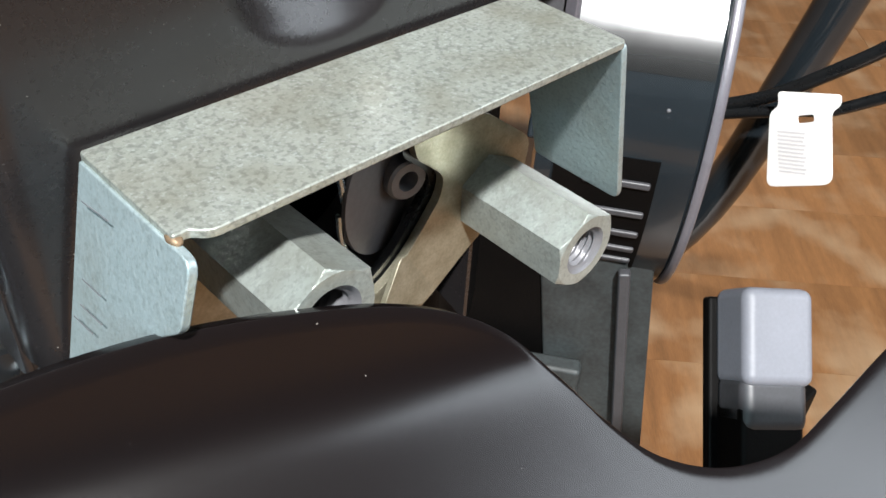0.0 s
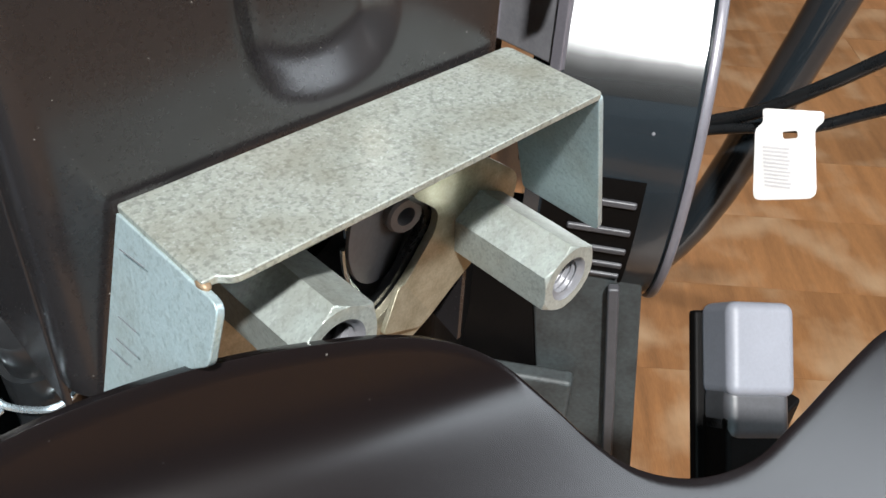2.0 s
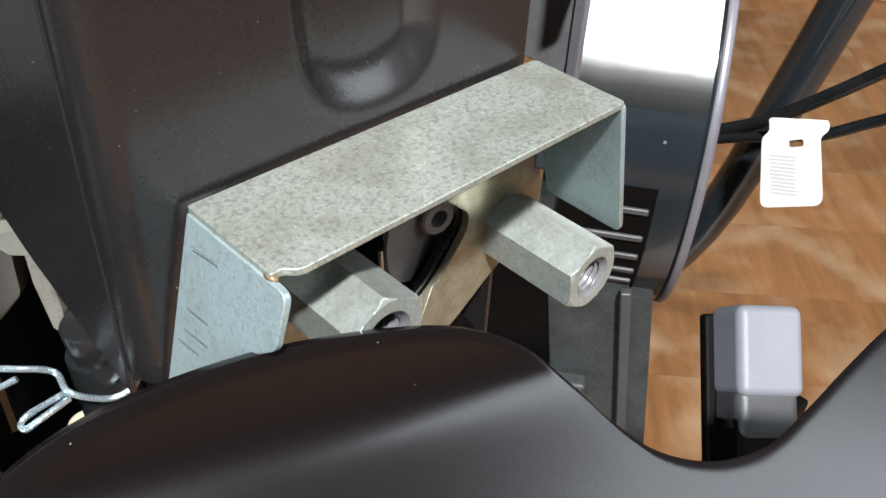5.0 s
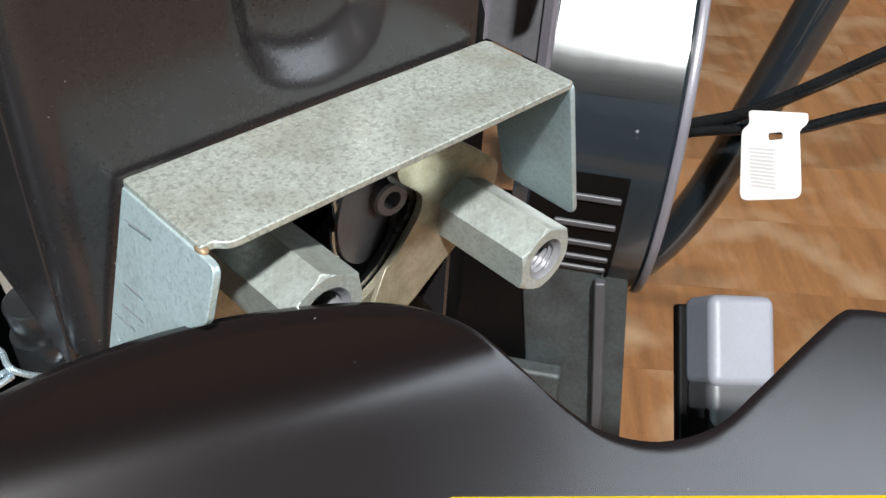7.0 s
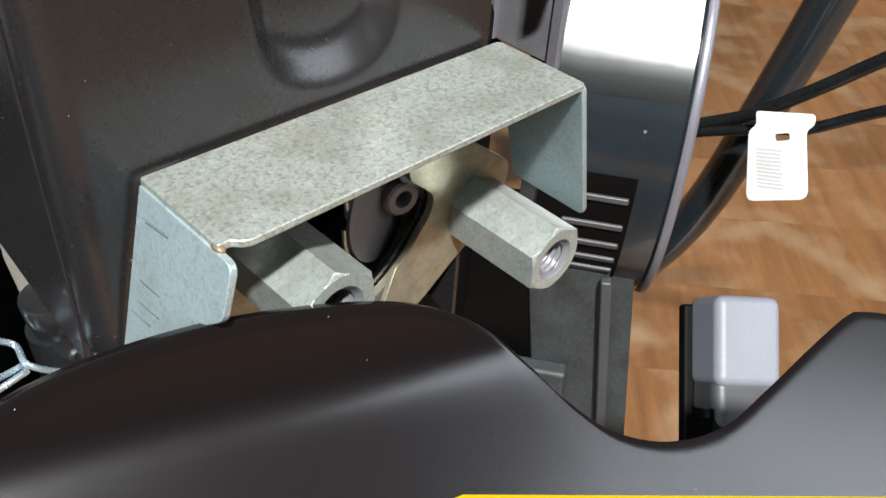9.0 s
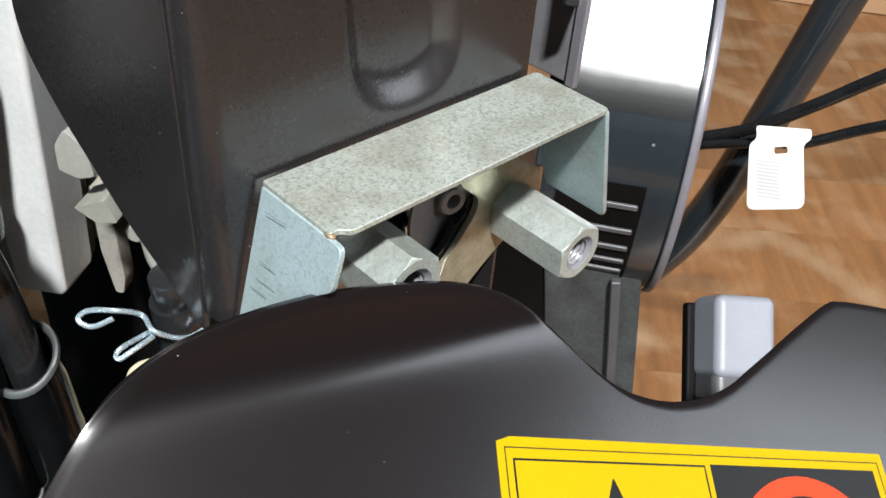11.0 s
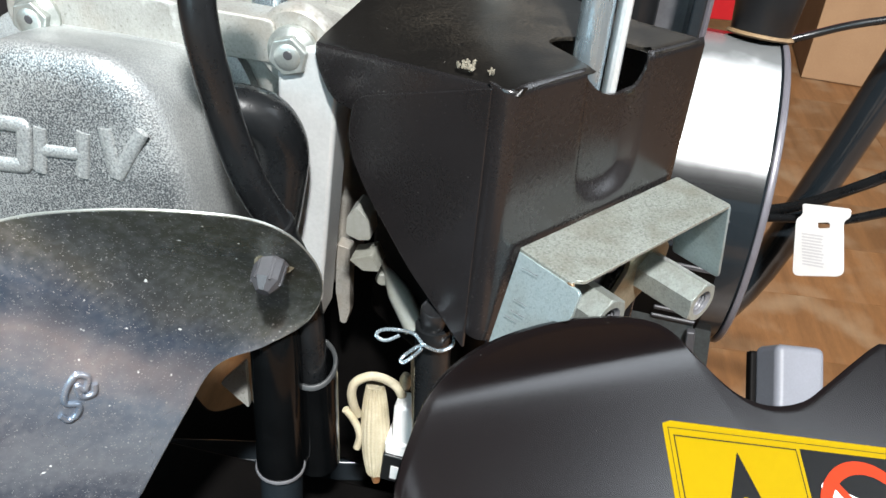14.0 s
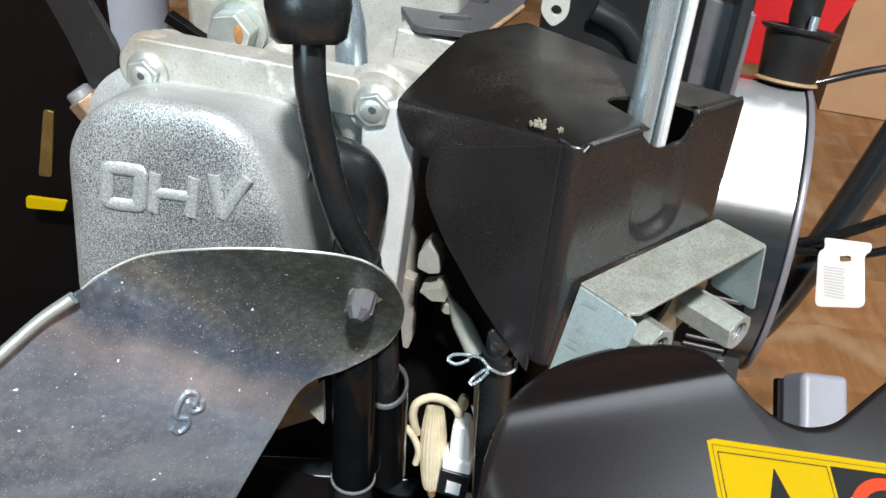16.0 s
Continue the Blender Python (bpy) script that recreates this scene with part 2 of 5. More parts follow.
def lay_dust(m, centre, reach, colour, most):
    """Brown dust settled in fine grains round one spot."""
    nt = m.node_tree
    bsdf = nt.nodes["Principled BSDF"]
    co, far, rng = nt.nodes.new("ShaderNodeTexCoord"), nt.nodes.new("ShaderNodeVectorMath"), nt.nodes.new("ShaderNodeMapRange")
    far.operation = "DISTANCE"
    nt.links.new(co.outputs["Object"], far.inputs[0])
    far.inputs[1].default_value = centre
    rng.inputs[1].default_value, rng.inputs[2].default_value, rng.inputs[3].default_value, rng.inputs[4].default_value = reach, reach * 0.2, 0.0, 1.0
    nt.links.new(far.outputs["Value"], rng.inputs[0])
    out = rng.outputs[0]
    for scale, lo, hi in ((70, 0.3, 0.62), (1500, 0.36, 0.62)):
        tex, cut, mul = nt.nodes.new("ShaderNodeTexNoise"), nt.nodes.new("ShaderNodeMapRange"), nt.nodes.new("ShaderNodeMath")
        tex.inputs["Scale"].default_value, tex.inputs["Detail"].default_value = scale, 3
        nt.links.new(co.outputs["Object"], tex.inputs["Vector"])
        cut.inputs[1].default_value, cut.inputs[2].default_value = lo, hi
        nt.links.new(tex.outputs["Fac"], cut.inputs[0])
        mul.operation = "MULTIPLY"
        nt.links.new(out, mul.inputs[0])
        nt.links.new(cut.outputs[0], mul.inputs[1])
        out = mul.outputs[0]
    fade, mix = nt.nodes.new("ShaderNodeMath"), nt.nodes.new("ShaderNodeMix")
    fade.operation = "MULTIPLY"
    fade.inputs[1].default_value = most
    nt.links.new(out, fade.inputs[0])
    mix.data_type = "RGBA"
    nt.links.new(fade.outputs[0], mix.inputs[0])
    nt.links.new(bsdf.inputs["Base Color"].links[0].from_socket, mix.inputs[6])
    mix.inputs[7].default_value = (*colour, 1)
    nt.links.new(mix.outputs[2], bsdf.inputs["Base Color"])


lay_dust(M["dusty_top"], mm(40, 30, 43), 0.052, (0.062, 0.052, 0.040), 0.85)


def cast_material():
    """Blasted cast aluminium: a pale skin with dark pits, in patches."""
    m = material("blasted_cast_aluminium", (0.50, 0.515, 0.505), (0.34, 0.355, 0.355), 0.42, 0.5, 55, 1500, 0.5, 0.1)
    nt = m.node_tree
    co = nt.nodes.new("ShaderNodeTexCoord")
    pits, patch = nt.nodes.new("ShaderNodeTexNoise"), nt.nodes.new("ShaderNodeTexNoise")
    pits.inputs["Scale"].default_value, pits.inputs["Detail"].default_value = 2400, 3
    patch.inputs["Scale"].default_value = 38
    add = nt.nodes.new("ShaderNodeMath")
    add.operation = "MULTIPLY_ADD"
    add.inputs[1].default_value = 0.30
    ramp = nt.nodes.new("ShaderNodeValToRGB")
    ramp.color_ramp.elements[0].position, ramp.color_ramp.elements[1].position = 0.55, 0.75
    mix = nt.nodes.new("ShaderNodeMix")
    mix.data_type = "RGBA"
    bsdf = nt.nodes["Principled BSDF"]
    for t in (pits, patch):
        nt.links.new(co.outputs["Object"], t.inputs["Vector"])
    nt.links.new(patch.outputs["Fac"], add.inputs[0])
    nt.links.new(pits.outputs["Fac"], add.inputs[2])
    nt.links.new(add.outputs[0], ramp.inputs[0])
    # the pits are strongest on the flat face and fade on its rounded border
    off, dot, deep, keep = nt.nodes.new("ShaderNodeVectorMath"), nt.nodes.new("ShaderNodeVectorMath"), nt.nodes.new("ShaderNodeMapRange"), nt.nodes.new("ShaderNodeMath")
    off.operation, dot.operation, keep.operation = "SUBTRACT", "DOT_PRODUCT", "MULTIPLY"
    nt.links.new(co.outputs["Object"], off.inputs[0])
    off.inputs[1].default_value = mm(-61, 78, 0)
    nt.links.new(off.outputs[0], dot.inputs[0])
    dot.inputs[1].default_value = (-0.8, -0.6, 0)
    deep.inputs[1].default_value, deep.inputs[2].default_value, deep.inputs[3].default_value, deep.inputs[4].default_value = -0.0045, -0.0003, 0.38, 1.0
    nt.links.new(dot.outputs["Value"], deep.inputs[0])
    nt.links.new(ramp.outputs[0], keep.inputs[0])
    nt.links.new(deep.outputs[0], keep.inputs[1])
    nt.links.new(keep.outputs[0], mix.inputs[0])
    nt.links.new(bsdf.inputs["Base Color"].links[0].from_socket, mix.inputs[6])
    mix.inputs[7].default_value = (0.075, 0.083, 0.09, 1)
    nt.links.new(mix.outputs[2], bsdf.inputs["Base Color"])
    return m


M["cast"] = cast_material()


def stained_aluminium():
    """Machined aluminium with brown oil stains and scuffs."""
    m = material("stained_aluminium", (0.36, 0.36, 0.335), (0.24, 0.235, 0.215), 0.5, 0.4, 70, 1300, 0.35, 0.1)
    nt = m.node_tree
    bsdf = nt.nodes["Principled BSDF"]
    co = nt.nodes.new("ShaderNodeTexCoord")
    out = bsdf.inputs["Base Color"].links[0].from_socket
    for scale, lo, hi, colour, most in ((34, 0.54, 0.72, (0.22, 0.16, 0.10), 0.45), (900, 0.60, 0.70, (0.16, 0.15, 0.13), 0.6), (130, 0.62, 0.75, (0.62, 0.62, 0.60), 0.5)):
        tex, ramp, mix = nt.nodes.new("ShaderNodeTexNoise"), nt.nodes.new("ShaderNodeValToRGB"), nt.nodes.new("ShaderNodeMix")
        tex.inputs["Scale"].default_value, tex.inputs["Detail"].default_value = scale, 4
        nt.links.new(co.outputs["Object"], tex.inputs["Vector"])
        nt.links.new(tex.outputs["Fac"], ramp.inputs[0])
        ramp.color_ramp.elements[0].position, ramp.color_ramp.elements[1].position = lo, hi
        ramp.color_ramp.elements[1].color = (most, most, most, 1)
        mix.data_type = "RGBA"
        nt.links.new(ramp.outputs[0], mix.inputs[0])
        nt.links.new(out, mix.inputs[6])
        mix.inputs[7].default_value = (*colour, 1)
        out = mix.outputs[2]
    nt.links.new(out, bsdf.inputs["Base Color"])
    return m


M["cast_smooth"] = stained_aluminium()


def tempered_material(origin, across):
    """Sheet steel with heat tints and a painted highlight streak: blue, violet, straw and bare grey clouds, fine
    scratches and white dust of several sizes.
    """
    m = bpy.data.materials.new("tempered_sheet_steel")
    m.use_nodes = True
    nt = m.node_tree
    n, link = nt.nodes, nt.links.new
    bsdf = n["Principled BSDF"]
    co = n.new("ShaderNodeTexCoord")

    def cloud(scale, detail, stretch=(1, 1, 1), warp=0.0):
        mp, t = n.new("ShaderNodeMapping"), n.new("ShaderNodeTexNoise")
        mp.inputs["Scale"].default_value = stretch
        t.inputs["Scale"].default_value, t.inputs["Detail"].default_value, t.inputs["Distortion"].default_value = scale, detail, warp
        link(co.outputs["Object"], mp.inputs["Vector"])
        link(mp.outputs[0], t.inputs["Vector"])
        return t.outputs["Fac"]

    def ramp(fac, stops):
        r = n.new("ShaderNodeValToRGB")
        while len(r.color_ramp.elements) < len(stops):
            r.color_ramp.elements.new(0.5)
        for e, (p, c) in zip(r.color_ramp.elements, stops):
            e.position, e.color = p, (*c, 1)
        link(fac, r.inputs[0])
        return r.outputs[0]

    def mixed(fac, a, b):
        x = n.new("ShaderNodeMix")
        x.data_type = "RGBA"
        link(fac, x.inputs[0])
        link(a, x.inputs[6])
        if isinstance(b, tuple):
            x.inputs[7].default_value = (*b, 1)
        else:
            link(b, x.inputs[7])
        return x.outputs[2]

    # heat tints along the crease; the pale band is a painted highlight
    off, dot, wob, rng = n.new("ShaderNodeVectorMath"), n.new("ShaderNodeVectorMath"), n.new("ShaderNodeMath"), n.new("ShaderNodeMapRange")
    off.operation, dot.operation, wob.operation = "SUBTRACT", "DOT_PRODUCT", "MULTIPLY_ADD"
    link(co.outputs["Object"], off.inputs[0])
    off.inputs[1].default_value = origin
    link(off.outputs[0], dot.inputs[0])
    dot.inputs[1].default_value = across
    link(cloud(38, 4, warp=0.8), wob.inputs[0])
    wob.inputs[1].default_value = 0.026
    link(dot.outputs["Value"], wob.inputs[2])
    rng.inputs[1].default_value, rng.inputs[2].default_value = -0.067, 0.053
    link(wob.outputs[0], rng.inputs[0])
    tint_and_streak = ramp(rng.outputs[0], [(0.0, (0.07, 0.085, 0.125)), (0.20, (0.15, 0.165, 0.205)), (0.36, (0.20, 0.25, 0.32)), (0.46, (0.36, 0.345, 0.37)), (0.55, (0.11, 0.15, 0.215)), (0.63, (0.13, 0.14, 0.125)), (0.8, (0.115, 0.125, 0.095)), (1.0, (0.10, 0.105, 0.085))])
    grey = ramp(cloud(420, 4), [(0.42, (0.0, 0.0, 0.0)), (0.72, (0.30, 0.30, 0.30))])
    col = mixed(grey, tint_and_streak, (0.42, 0.45, 0.48))
    fine = ramp(cloud(1900, 1), [(0.655, (0, 0, 0)), (0.73, (0.6, 0.6, 0.6))])
    coarse = ramp(cloud(620, 1), [(0.735, (0, 0, 0)), (0.79, (0.75, 0.75, 0.75))])
    shade = ramp(cloud(21, 3, warp=0.5), [(0.46, (0.0, 0.0, 0.0)), (0.66, (0.72, 0.72, 0.72))])
    col = mixed(shade, col, (0.055, 0.065, 0.095))
    pale = ramp(cloud(15, 4, warp=1.2), [(0.52, (0.0, 0.0, 0.0)), (0.68, (0.42, 0.42, 0.42))])
    col = mixed(pale, col, (0.46, 0.49, 0.53))
    col = mixed(fine, col, (0.62, 0.64, 0.64))
    col = mixed(coarse, col, (0.78, 0.80, 0.80))
    link(col, bsdf.inputs["Base Color"])
    met = ramp(cloud(620, 1), [(0.765, (0.68, 0.68, 0.68)), (0.80, (0, 0, 0))])
    link(met, bsdf.inputs["Metallic"])
    rgh = ramp(cloud(30, 4), [(0.3, (0.22, 0.22, 0.22)), (0.7, (0.38, 0.38, 0.38))])
    link(rgh, bsdf.inputs["Roughness"])
    bp = n.new("ShaderNodeBump")
    bp.inputs["Strength"].default_value, bp.inputs["Distance"].default_value = 0.35, 0.004
    link(cloud(26, 1, (1, 1, 1)), bp.inputs["Height"])
    scratch = n.new("ShaderNodeBump")
    scratch.inputs["Strength"].default_value, scratch.inputs["Distance"].default_value = 0.08, 0.0003
    link(cloud(1500, 2), scratch.inputs["Height"])
    link(bp.outputs[0], scratch.inputs["Normal"])
    link(scratch.outputs[0], bsdf.inputs["Normal"])
    return m


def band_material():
    """White band with a highlight painted into its colour: graded lower border, darker crown."""
    m = material("painted_highlight_enamel", (0.86, 0.88, 0.88), (0.80, 0.83, 0.84), 0.2, 0.0, 30, 300, 0.02, 0.06, coat=0.2)
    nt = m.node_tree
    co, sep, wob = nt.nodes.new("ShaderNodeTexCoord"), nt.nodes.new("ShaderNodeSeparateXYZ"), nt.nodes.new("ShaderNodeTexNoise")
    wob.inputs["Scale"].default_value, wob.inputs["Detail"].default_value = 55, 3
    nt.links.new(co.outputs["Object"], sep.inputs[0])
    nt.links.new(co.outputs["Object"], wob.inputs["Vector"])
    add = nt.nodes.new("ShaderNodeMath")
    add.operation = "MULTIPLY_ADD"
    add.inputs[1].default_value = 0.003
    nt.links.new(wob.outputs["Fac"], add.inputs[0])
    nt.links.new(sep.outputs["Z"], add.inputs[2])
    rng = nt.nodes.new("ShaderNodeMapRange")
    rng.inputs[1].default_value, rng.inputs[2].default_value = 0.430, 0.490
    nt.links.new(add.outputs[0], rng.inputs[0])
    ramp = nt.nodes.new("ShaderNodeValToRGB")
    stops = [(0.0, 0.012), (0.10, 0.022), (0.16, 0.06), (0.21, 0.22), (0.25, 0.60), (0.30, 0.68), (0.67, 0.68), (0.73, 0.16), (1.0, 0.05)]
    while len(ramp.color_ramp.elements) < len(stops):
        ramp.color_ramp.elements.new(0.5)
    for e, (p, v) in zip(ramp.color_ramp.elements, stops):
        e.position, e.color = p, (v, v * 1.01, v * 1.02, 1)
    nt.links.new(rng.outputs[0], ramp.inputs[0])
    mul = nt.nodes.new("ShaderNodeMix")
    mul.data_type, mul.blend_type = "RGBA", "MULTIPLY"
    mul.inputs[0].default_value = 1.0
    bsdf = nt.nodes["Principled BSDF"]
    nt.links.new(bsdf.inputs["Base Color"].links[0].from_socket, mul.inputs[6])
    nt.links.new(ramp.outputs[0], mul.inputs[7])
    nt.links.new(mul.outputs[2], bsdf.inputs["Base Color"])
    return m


M["highlight_band"] = band_material()


# ---- mesh tools (all in millimetres) ----
def thing(name, label, category, at=(0, 0, 0), group="", kind=""):
    ob = new(name)
    ob.empty_display_size = 0.01
    ob.matrix_world = Matrix.Translation(mm(*at))
    bpy.context.view_layer.update()
    return tagged(ob, label, category, group, kind)


def finish(ob, mat, smooth=40, bevel=0.0, segs=2):
    ob.data.materials.append(M[mat] if isinstance(mat, str) else mat)
    if smooth:
        for p in ob.data.polygons:
            p.use_smooth = True
    if bevel:
        b = ob.modifiers.new("edges", "BEVEL")
        b.width, b.segments, b.limit_method, b.angle_limit = bevel / 1000, segs, "ANGLE", radians(35)
        b.harden_normals = True
    if smooth:
        ob.data.set_sharp_from_angle(angle=radians(smooth))
    return ob


def to_mesh(bm, name, keep=False):
    if not keep:
        bmesh.ops.recalc_face_normals(bm, faces=bm.faces)
    for v in bm.verts:
        v.co = mm(*v.co)
    me = bpy.data.meshes.new(name)
    bm.to_mesh(me)
    bm.free()
    return me


def part(name, bm, mat, parent, label="", smooth=40, bevel=0.0, segs=2, keep=False):
    """Links a bmesh, given in millimetres of the whole place, as one mesh under a thing or a part."""
    ob = new(name, to_mesh(bm, name, keep))
    finish(ob, mat, smooth, bevel, segs)
    ob.parent = parent
    ob.matrix_parent_inverse = parent.matrix_world.inverted()
    bpy.context.view_layer.update()
    return tagged(ob, label)


def solid(name, bm, mat, label, category, smooth=40, bevel=0.0, group="", kind="", segs=2):
    """A thing that is one mesh."""
    ob = new(name, to_mesh(bm, name))
    finish(ob, mat, smooth, bevel, segs)
    return tagged(ob, label, category, group, kind)


def basis(origin, ex, ey, ez=None):
    """A frame: origin and two axes; the third follows."""
    ex = Vector(ex).normalized()
    ey = Vector(ey)
    ey = (ey - ex * ey.dot(ex)).normalized()
    ez = ex.cross(ey)
    m = Matrix((ex, ey, ez)).transposed().to_4x4()
    m.translation = Vector(origin)
    return m


def along(p, q):
    """A frame at p whose z axis points to q."""
    d = Vector(q) - Vector(p)
    m = d.to_track_quat("Z", "Y").to_matrix().to_4x4()
    m.translation = Vector(p)
    return m


def slab(bm, outline, frame_m, thick, holes=()):
    """A flat plate: an outline in the frame's xy, with holes, thick along its z (downwards)."""
    edges = []
    for loop in (outline, *holes):
        vs = [bm.verts.new((x, y, 0)) for x, y in loop]
        edges += [bm.edges.new((vs[i], vs[(i + 1) % len(vs)])) for i in range(len(vs))]
    if holes:
        geo = bmesh.ops.triangle_fill(bm, use_beauty=True, use_dissolve=False, edges=edges)
        faces = [g for g in geo["geom"] if isinstance(g, bmesh.types.BMFace)]
    else:
        faces = [bm.faces.new([e.verts[0] for e in edges])]
    top = {v for f in faces for v in f.verts}
    ext = bmesh.ops.extrude_face_region(bm, geom=faces)
    low = [g for g in ext["geom"] if isinstance(g, bmesh.types.BMVert)]
    for v in low:
        v.co.z -= thick
    for v in [*top, *low]:
        v.co = frame_m @ v.co
    return bm


def rounded(points, radius, steps=5):
    """A polygon with its corners rounded; radius: one, or one a corner."""
    out, k = [], len(points)
    for i in range(k):
        p, a, b = (Vector(points[j % k]) for j in (i, i - 1, i + 1))
        r = radius[i] if isinstance(radius, (list, tuple)) else radius
        da, db = (a - p), (b - p)
        cut = min(r, da.length * 0.49, db.length * 0.49)
        s, e = p + da.normalized() * cut, p + db.normalized() * cut
        if r <= 0:
            out.append(tuple(p))
            continue
        for j in range(steps + 1):
            t = j / steps
            q = s.lerp(p, t).lerp(p.lerp(e, t), t)
            out.append((q.x, q.y))
    return out


def ring_pts(cx, cy, r, n=24, start=0.0, r2=None):
    return [(cx + r * math.cos(start + i * math.tau / n), cy + (r2 or r) * math.sin(start + i * math.tau / n)) for i in range(n)]


def smooth_path(pts, per=8):
    """A smooth line through the points."""
    p = [Vector(q) for q in pts]
    p = [2 * p[0] - p[1], *p, 2 * p[-1] - p[-2]]
    out = []
    for i in range(1, len(p) - 2):
        for j in range(per):
            t = j / per
            a, b, c, d = p[i - 1 : i + 3]
            out.append(0.5 * (2 * b + (c - a) * t + (2 * a - 5 * b + 4 * c - d) * t * t + (3 * b - a - 3 * c + d) * t**3))
    return [*out, p[-2]]


def tube(bm, pts, r, n=14, per=8, caps=True, inner=0.0):
    """A round bar or hose along a smooth line; r: one radius, or a function of the way along, 0 to 1."""
    line = smooth_path(pts, per) if per else [Vector(q) for q in pts]
    rings, side = [], None
    for i, p in enumerate(line):
        d = (line[min(i + 1, len(line) - 1)] - line[max(i - 1, 0)]).normalized()
        side = (side or d.orthogonal()).copy()
        side = (side - d * side.dot(d)).normalized()
        up = d.cross(side)
        rr = r(i / (len(line) - 1)) if callable(r) else r
        rings.append([bm.verts.new(p + (side * math.cos(a) + up * math.sin(a)) * rr) for a in (k * math.tau / n for k in range(n))])
    for a, b in zip(rings, rings[1:]):
        for k in range(n):
            bm.faces.new((a[k], a[(k + 1) % n], b[(k + 1) % n], b[k]))
    if caps:
        for ring, p in ((rings[0], line[0]), (rings[-1], line[-1])):
            bm.faces.new(ring)
    return bm


def lathe(bm, profile, m, n=48, closed=False):
    """A turned body: (radius, height) pairs round the frame's z axis."""
    rings = []
    for r, h in profile:
        rings.append([bm.verts.new(m @ Vector((r * math.cos(a), r * math.sin(a), h))) for a in (k * math.tau / n for k in range(n))] if r > 1e-6 else [bm.verts.new(m @ Vector((0, 0, h)))])
    for a, b in zip(rings, rings[1:] + ([rings[0]] if closed else [])):
        for k in range(n):
            q = [a[k % len(a)], a[(k + 1) % len(a)], b[(k + 1) % len(b)], b[k % len(b)]]
            q = [v for i, v in enumerate(q) if v not in q[:i]]
            if len(q) > 2:
                bm.faces.new(q)
    return bm


def block(bm, m, sx, sy, sz):
    """A box centred on the frame."""
    geo = bmesh.ops.create_cube(bm, size=1.0, matrix=m @ Matrix.Diagonal((sx, sy, sz, 1)))
    return bm


def hexagon(cx, cy, r, start=0.0):
    return ring_pts(cx, cy, r, 6, start)


B = bmesh.new
UX, UY = Vector((0.6, -0.8, 0)), Vector((0.8, 0.6, 0))


def eng(a, b, c):
    """The engine's own axes: a along the crankshaft, b towards the crankcase, c up."""
    return Vector((-61, 78, 0)) + UX * a + UY * b + Vector((0, 0, c))


# ---- engine cover with its warning label ----
COVER = basis((0, -38, -32.4), (1, 0, 0), (0, 0.882, 0.471))
CREST = [(-66, -52), (-64, -40), (-61, -31), (-57.5, -25.5), (-49, -18.8), (-37, -11.7), (-25, -8.3), (-12, -8.0), (4, -10.5), (20, -15.7), (29.5, -20.8), (35, -26.8),
         (38, -34), (39.8, -40.5), (43.2, -47), (50.5, -52.6), (61, -55.9), (73, -56.2), (88, -56.0), (101, -56.2), (105.5, -57.6), (112, -61.4), (130, -73), (158, -91)]


def cover_skin():
    bm = B()
    crest = [Vector((x, (y + 38) / 0.882, 0)) for x, y in CREST]
    line = [p.to_2d() for p in smooth_path(crest, 6)]
    depths = [0, 0.4, 1, 1.8, *np.linspace(2.6, 20, 26), 22, 25, 30, 36, 44, 60, 80]
    rows = []
    for p in line:
        column = []
        for d in depths:
            q = Vector((p.x, p.y - d))
            near = d * (0.7 if -60 < p.x < 60 else 1)
            above = (q.y - 9 - (34 - q.x) * 0.29) / 1.04
            fold = 0.46 * (math.sqrt(above * above + 14) + above)
            side = max(0.0, 1 - (q - Vector((-66 + (q.y + 16) * 0.32, q.y))).length / 7) if q.x < -34 else 0.0
            lift = fold * min(1.0, max(0.0, (46 - q.x) / 10)) + 1.6 * side * side
            column.append(bm.verts.new(COVER @ Vector((q.x, q.y, -0.3 * max(0.0, 1 - near / 1.2))) + Vector((-0.43, -0.63, 0.65)) * lift))
        rows.append(column)
    for a, b in zip(rows, rows[1:]):
        for i in range(len(depths) - 1):
            bm.faces.new((a[i], a[i + 1], b[i + 1], b[i]))
    return bm


cover = thing("engine_cover", "black painted pressed steel engine cover with a yellow warning label", "engine cover", (20, -60, -60))
skin = part("panel", cover_skin(), "black_paint", cover, smooth=60, keep=True)
sol = skin.modifiers.new("sheet", "SOLIDIFY")
sol.thickness, sol.offset = 0.0014, -1
bev = skin.modifiers.new("rim", "BEVEL")
bev.width, bev.segments, bev.limit_method, bev.angle_limit = 0.0006, 3, "ANGLE", radians(50)

LABEL = COVER @ basis((15, -2.95, 0), (0.836, -0.548, 0), (0.548, 0.836, 0))


def on_label(outline, up, holes=(), thick=0.06):
    return slab(B(), outline, LABEL @ Matrix.Translation((0, 0, up)), thick, holes)


def rect(x0, y0, x1, y1):
    return [(x0, y0), (x1, y0), (x1, y1), (x0, y1)]


